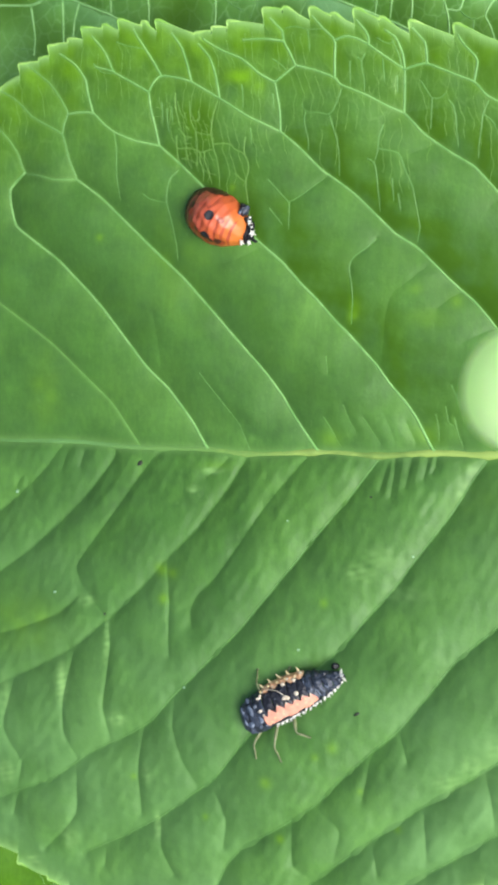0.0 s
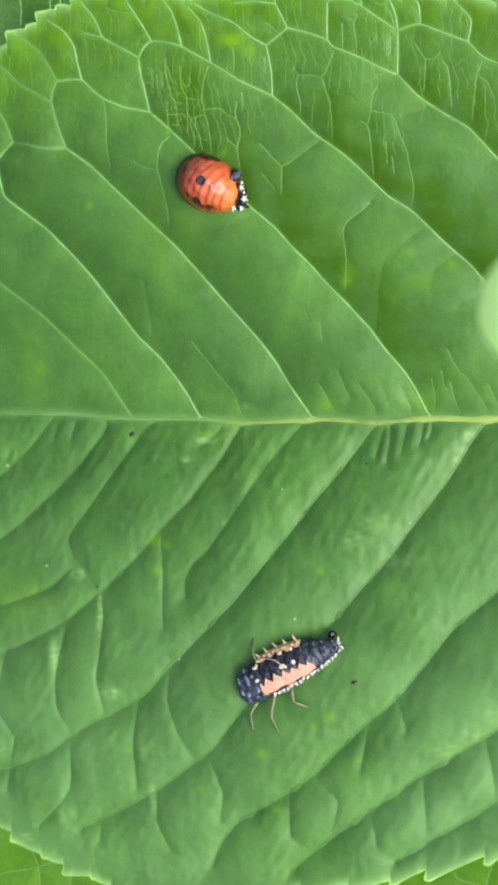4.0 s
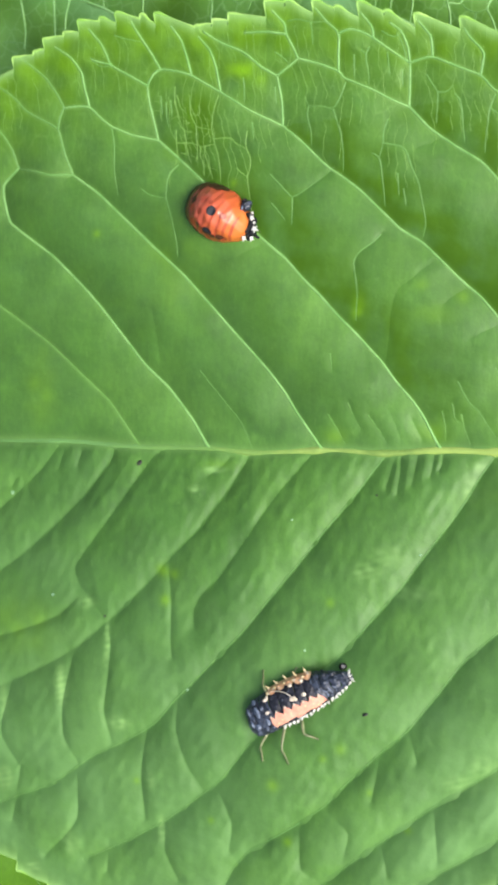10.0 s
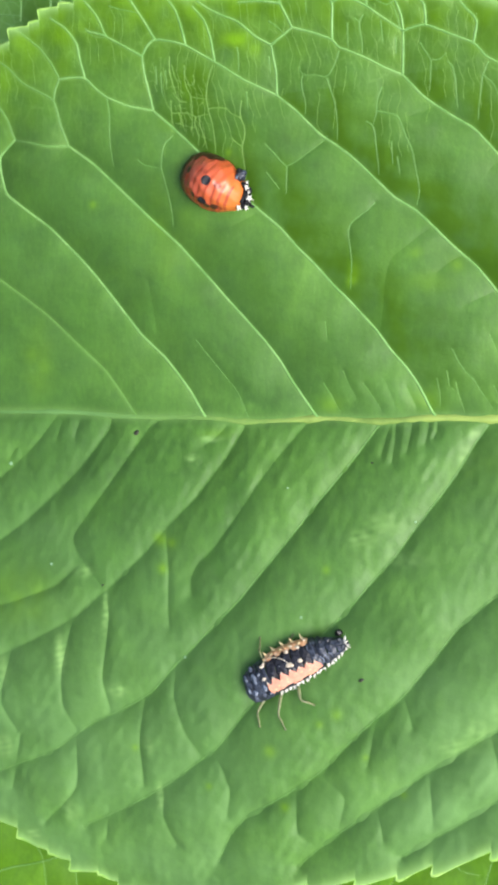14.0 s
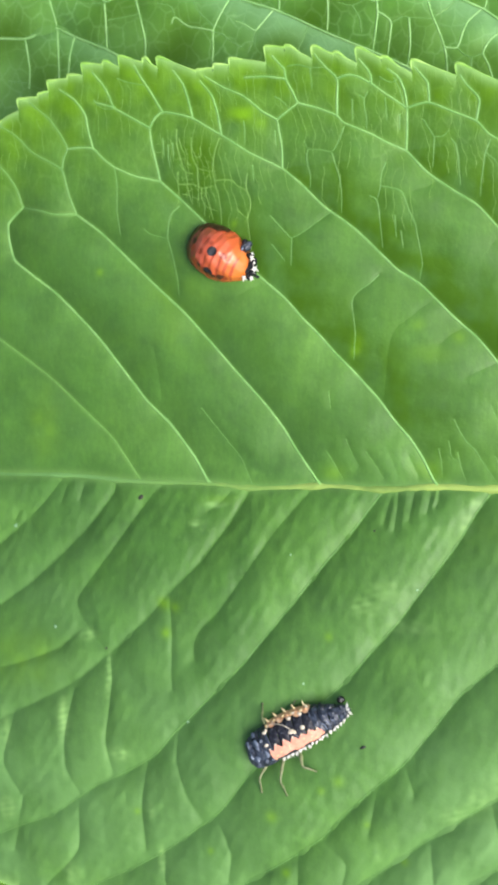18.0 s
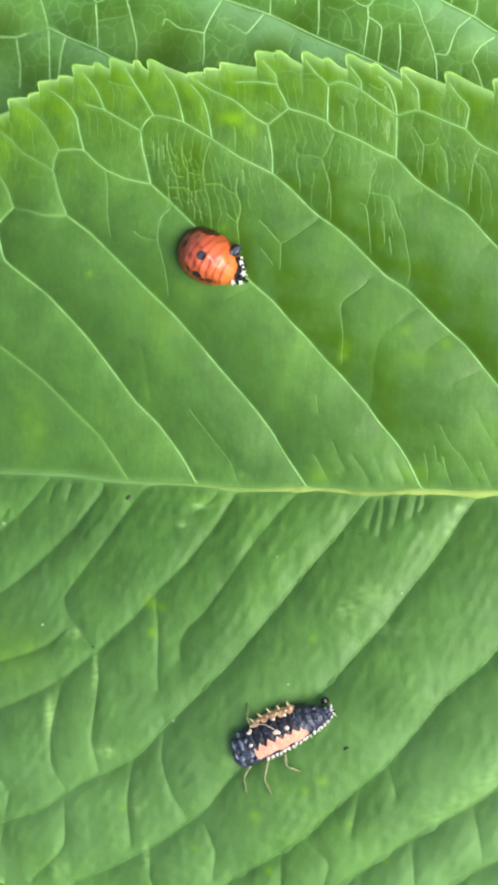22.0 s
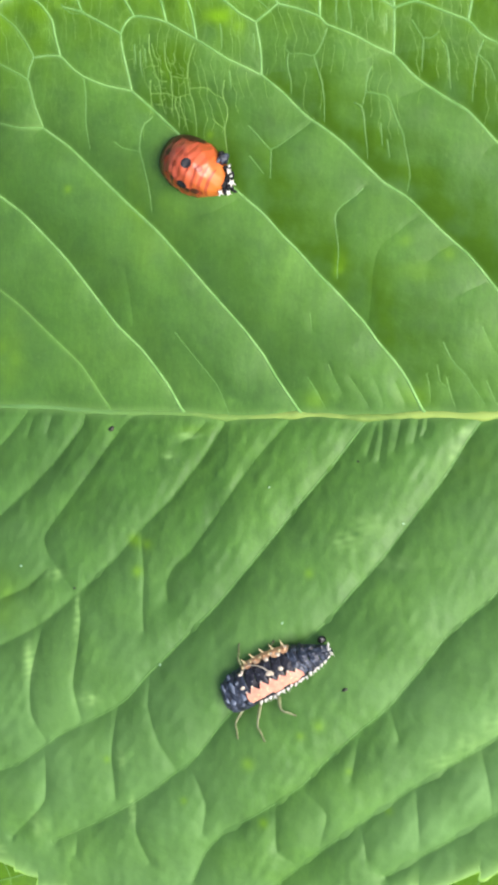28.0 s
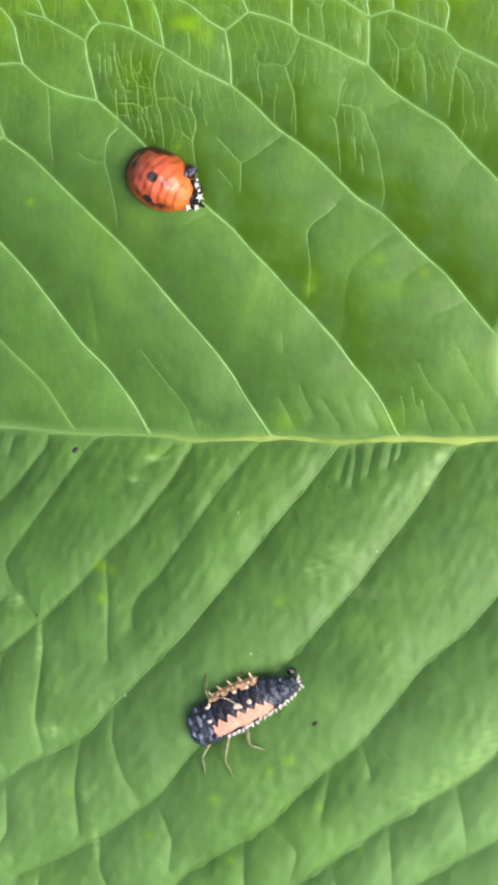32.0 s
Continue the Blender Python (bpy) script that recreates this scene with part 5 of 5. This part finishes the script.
def larva():
    p = tagged(new("ladybird_larva"), "blue-black ladybird larva with salmon side bands and branched spines", "insect larva")
    m = seat(3.24, -19.42, 23.0)
    p.matrix_world = m
    back = m.inverted()
    r = np.random.RandomState(11)
    names = ["head", "shoulder_plate"] + ["segment"] * 9 + ["tail"]
    segs = []
    for k in range(12):
        form = ring_form(k)
        s0, s1 = RINGS[k], RINGS[k + 1]
        seg = piece(names[k], skin(form, s0, s1, -180, 180, 14, 90), LARVA_GREY if k < 3 or k > 7 else LARVA, p)
        segs.append(seg)
        # rough skin: small warts all over the dark back
        warts = []
        for _ in range(9 if 2 < k < 8 else 17):
            s, a = r.uniform(s0 + 0.01, s1 - 0.01), r.uniform(-80, 80)
            q = r.uniform(0.04, 0.085)
            if 2 <= k <= 8 and (-64 < a < -8 or (a > 36 and 2 < k < 8)):
                continue
            warts.append(lump(form(np.array(s), np.array(a), 0.0), (q * r.uniform(0.8, 1.5), q, q * 0.8), int(r.randint(99)), 5, 8, 2.0))
        piece("warts", joined(warts), LARVA_GREY if r.rand() < 0.6 else LARVA, seg)
        if k == 0:
            for y in (-1, 1):
                piece("feeler", cone((-4.0, 0.45 * y, 0.9), (-1, 0.7 * y, 0.2), 0.45, 0.06), BLACK, seg)
            continue
        # salmon band along the lower flank, with points towards the back
        if 2 <= k <= 8:
            b0, b1 = (s0 + 0.55 * (s1 - s0), s1) if k == 2 else ((s0, s0 + 0.75 * (s1 - s0)) if k == 8 else (s0, s1))
            top = {2: -31, 8: -40}.get(k, -30)
            piece("side_patch", skin(larva_form, b0 - 0.003, b1 + 0.003, -57 - 5 * (k % 2) + 3 * math.sin(7 * k), top, 10, 14, 0.085 + 0.012 * (k % 3)), ORANGE, seg, "salmon patch")
            piece("patch_edge", spike_patch(larva_form, b0, b1, top - 1, top + 15 + 4 * math.sin(5 * k)), ORANGE, seg, "salmon patch")
            at = larva_form(np.array((b0 + b1) / 2 - 0.006), np.array(top + 13.0 + 4 * math.sin(5 * k)), 0.09)
            piece("dot", lump(at, (0.075, 0.09, 0.035), 50 + k, 6, 10, 2.0), DOT, seg, "cream point of the salmon patch")
            for _ in range(3):  # paler flecks on the patch
                at = larva_form(np.array(r.uniform(b0, b1)), np.array(r.uniform(-58, top)), 0.085)
                piece("fleck", lump(at, (r.uniform(0.07, 0.14), r.uniform(0.04, 0.08), 0.025), int(r.randint(99)), 5, 8, 2.0), AMBER, seg)
        # amber patches and yellow spines along the upper flank
        if 3 <= k <= 7:
            piece("side_patch", skin(larva_form, s0 - 0.004 + 0.02, s1 + 0.004 + 0.02, 31 + r.uniform(-4, 4), 88, 12, 12, 0.09, True), AMBER, seg, "amber patch")
        if k > 8:
            for a in (-50, -22, 8, 40):
                at = form(np.array((s0 + s1) / 2), np.array(float(a)), 0.03)
                piece("plate", lump(at, (0.15, 0.17, 0.08), 60 + k + a, rough=2.0), LARVA_GREY, seg)
        # pale fringe along the flank
        if k >= 3:
            for j in range(2):
                at = form(np.array(s0 + (s1 - s0) * (0.25 + 0.5 * j + r.uniform(-0.06, 0.06))), np.array(-75.0 + r.uniform(-3, 3)), 0.06)
                hairs = [cone(at, (r.uniform(-0.9, 0.9), -0.9, 0.4 + r.uniform(-0.3, 0.3)), r.uniform(0.16, 0.30), 0.075) for _ in range(3)]
                wide = (0.20 if k < 6 else 0.13) * r.uniform(0.6, 1.25)
                piece("fringe", joined(hairs + [lump(at, (wide, 0.080, 0.08), 90 + k * 2 + j, rough=2.0)]), CREAM, seg, "white fringe tuft")
    spines = [(-1.72, 1.58, -0.45, 0.50), (-1.04, 1.70, -0.40, 0.50), (-0.26, 1.72, -0.28, 0.52), (0.50, 1.66, -0.15, 0.50), (1.28, 1.56, 0.05, 0.52)]
    for k, (x, y, lean, length) in enumerate(spines):
        at = on_larva(x, y, 0.02)
        piece("spine", joined([cone(at, (lean, 1.0, 0.45), length, 0.125), cone(at, (lean - 0.7, 0.7, 0.5), length * 0.45, 0.08), cone(at, (lean + 0.8, 0.7, 0.5), length * 0.4, 0.08)]), SPINE, segs[3 + k], "yellow branched spine")
        for dx, dy in ((0.12, -0.30), (-0.22, -0.24)):
            piece("wart", lump(on_larva(x + dx, y + dy, 0.06), (0.13, 0.15, 0.09), 20 + k, 6, 10, 2.0), SPINE if dx < 0 else AMBER, segs[3 + k])
    for x, y, rx, ry, k in ((-0.02, 1.16, 0.17, 0.15, 5), (0.88, 1.11, 0.18, 0.17, 6), (1.45, 1.34, 0.14, 0.20, 7), (0.42, 1.34, 0.12, 0.16, 6), (-0.15, 0.20, 0.27, 0.16, 5), (0.05, 0.10, 0.16, 0.13, 5), (0.76, 0.16, 0.18, 0.17, 6),
                            (-2.25, 0.97, 0.22, 0.11, 3), (-2.08, 1.10, 0.10, 0.12, 3), (-2.42, 0.06, 0.16, 0.13, 2), (-0.86, 1.30, 0.12, 0.10, 4), (-1.75, 1.28, 0.16, 0.09, 3), (-1.35, 1.40, 0.10, 0.10, 4)):
        piece("dot", lump(on_larva(x, y, 0.05), (rx, ry, 0.06), int(70 + 10 * x), 8, 14, 1.6), DOT, segs[k], "cream dot")
    # pale plates on the head end
    for x, y, rx, ry, k in ((-3.22, 0.40, 0.20, 0.44, 1), (-3.30, 1.10, 0.16, 0.30, 1), (-3.92, 0.62, 0.13, 0.34, 0), (-3.62, -0.55, 0.20, 0.26, 1), (-2.72, -0.50, 0.20, 0.34, 2), (-3.98, -0.20, 0.12, 0.28, 0), (-2.55, -1.02, 0.22, 0.10, 2), (-2.72, 0.55, 0.16, 0.18, 2), (-3.05, -0.92, 0.14, 0.18, 1)):
        piece("plate", lump(on_larva(x, y, 0.03), (rx, ry, 0.12), int(50 + 9 * y), 8, 14, 2.4), LARVA_PALE, segs[k], "blue-grey plate")
    # light lines across the rings near the tail
    for x, y0, y1, k, thick in ((1.92, -0.10, 1.20, 8, 0.035), (2.28, -0.66, -0.10, 9, 0.050), (2.62, -0.62, -0.12, 9, 0.045), (2.98, -0.55, -0.10, 10, 0.040), (1.55, 0.60, 1.20, 8, 0.030)):
        line = np.array([on_larva(x + 0.10 * u * (1 - u) * 4 - 0.1 * u, y0 + (y1 - y0) * u, 0.06) for u in np.linspace(0, 1, 9)])
        piece("ring_line", tube_data(line, thick, 6), LARVA_PALE, segs[k], "pale line across a ring")
    end = [cone(larva_form(np.array(0.985), np.array(float(a)), 0.0), (1.0, a / 60, 0.4), 0.36, 0.09) for a in (-70, -35, 0, 35, 70)]
    piece("fringe", joined(end), CREAM, segs[11], "white fringe tuft")
    # a loose pale hair over the back
    hair = smooth_line([on_larva(x, y, up) for x, y, up in ((-1.95, 1.30, 0.05), (-1.47, 1.26, 0.12), (-0.91, 1.06, 0.16), (-0.42, 0.72, 0.12), (-0.14, 0.33, 0.05))], 0.08)
    piece("hair", tube_data(hair, 0.032, 6), DOT, segs[4], "thin pale hair")
    # legs: hip, knee and foot on the leaf
    for hip, knee, foot, high in (((0.75, -21.6), (0.05, -22.9), (0.18, -24.1), 0.8), ((1.80, -21.4), (1.55, -22.85), (2.05, -24.1), 0.9), ((3.05, -20.8), (3.2, -21.7), (4.2, -22.15), 0.8),
                                  ((0.9, -19.6), (0.25, -18.4), (0.30, -17.4), 0.9), ((2.6, -18.8), (2.2, -17.9), (2.75, -17.1), 0.9)):
        pts = []
        for (x, y), up in ((hip, 0.75), (knee, high), (((knee[0] + foot[0]) / 2, (knee[1] + foot[1]) / 2), 0.42), (foot, 0.04)):
            v = back @ (Vector((x, y, float(leaf_z(x, y)) + up)) * MM)
            pts.append(np.array(v) / MM)
        line = smooth_line(pts, 0.1)
        leg = piece("leg", tube_data(line, np.interp(np.linspace(0, 1, len(line)), [0, 0.3, 0.42, 0.8, 1], [0.14, 0.135, 0.09, 0.075, 0.05]), 8), LEG, p, "thin tan leg")
        piece("claw", lump(pts[-1], (0.10, 0.08, 0.07), 5), LEG, leg)
    return p


def crumbs():
    """Droppings, grains and pale scales on the blade."""
    frass = tagged(new("frass_pellet"), "small shiny black dropping beside the larva's tail", "dropping")
    x, y = 6.2, -16.85
    frass.matrix_world = seat(x, y, 10)
    piece("pellet", lump((0, 0, 0.28), (0.31, 0.29, 0.30), 2, 12, 18), plain_material("frass_black", (0.006, 0.006, 0.006), (0.014, 0.014, 0.014), 0.18, 4000.0, 0.1), frass)
    dark = plain_material("grain_dark", (0.012, 0.018, 0.008), (0.03, 0.03, 0.015), 0.6)
    white = plain_material("scale_white", (0.16, 0.32, 0.15), (0.27, 0.42, 0.25), 0.5)
    for x, y, rx, ry, turn, mat, name, label in (
            (7.63, -20.17, 0.24, 0.11, 25, dark, "dirt_grain", "dark elongated grain lying on the leaf"),
            (-9.25, -1.75, 0.28, 0.18, 30, dark, "dirt_grain", "dark grain lying beside the midrib"),
            (8.88, -4.21, 0.09, 0.07, 0, dark, "dirt_grain", "dark grain lying on the leaf"),
            (-12.1, -14.0, 0.10, 0.08, 0, dark, "dirt_grain", "dark grain lying on the leaf"),
            (-20.11, -4.24, 0.17, 0.15, 0, white, "pale_scale", "tiny whitish scale on the green blade"),
            (-16.43, -12.43, 0.14, 0.11, 0, white, "pale_scale", "tiny whitish scale on the green blade"),
            (3.39, -15.79, 0.10, 0.10, 0, white, "pale_scale", "tiny whitish scale on the green blade"),
            (-5.47, -19.31, 0.10, 0.10, 0, white, "pale_scale", "tiny whitish scale on the green blade"),
            (11.9, -8.6, 0.10, 0.09, 0, white, "pale_scale", "tiny whitish scale on the green blade"),
            (2.6, -6.1, 0.08, 0.08, 0, white, "pale_scale", "tiny whitish scale on the green blade")):
        co, faces = lump((0, 0, 0.03), (rx, ry, 0.03 if mat is not dark else 0.10), int(abs(x * 7)))
        ob = fitted(name, mesh_of(name, co * MM, faces), mat, None)
        ob.matrix_world = seat(x, y, turn)
        tagged(ob, label, "speck", "specks on the leaf")


def bud():
    """A pale bud close before the lens, on its own stalk."""
    b = tagged(new("flower_bud"), "pale green rounded bud on a thin stalk", "bud")
    co, faces = lump((9.58, 1.86, 60.0), (2.20, 2.25, 2.1), 3, 24, 32, 0.15)
    piece("bud", (co, faces), BUD, b)
    line = smooth_line([(11.1, 2.1, 59.8), (22, 2.5, 57), (48, 3, 46), (86, 0.5, 22)], 1.0)
    piece("stalk", tube_data(line, np.linspace(0.45, 0.8, len(line)), 8), STEM, b)


def shoot():
    """The shoot that carries the leaves, rooted in the soil."""
    s = tagged(new("shoot"), "upright green shoot that carries the leaves", "plant stem")
    line = smooth_line([(86.5, 0, 26), (87, 0, -8), (88, 1, -60), (92, 3, -250), (95, 0, -602)], 4.0)
    piece("stem", tube_data(line, np.linspace(1.6, 4.5, len(line)), 12), STEM, s)
    for pts in ([(69.5, 62, 10.7), (79, 40, 6), (87, 1, -12)], [(59.5, -56, -14.3), (74, -36, -20), (87, -1, -40)]):
        l = smooth_line(pts, 1.5)
        piece("stalk", tube_data(l, np.linspace(0.6, 1.2, len(l)), 8), STEM, s)
    g = tagged(new("ground", mesh_of("ground", [(-300, -300, -0.6), (300, -300, -0.6), (300, 300, -0.6), (-300, 300, -0.6)], [(0, 1, 2, 3)])), kind="structure")
    g.data.materials.append(SOIL)


pupa()
larva()
crumbs()
bud()
shoot()
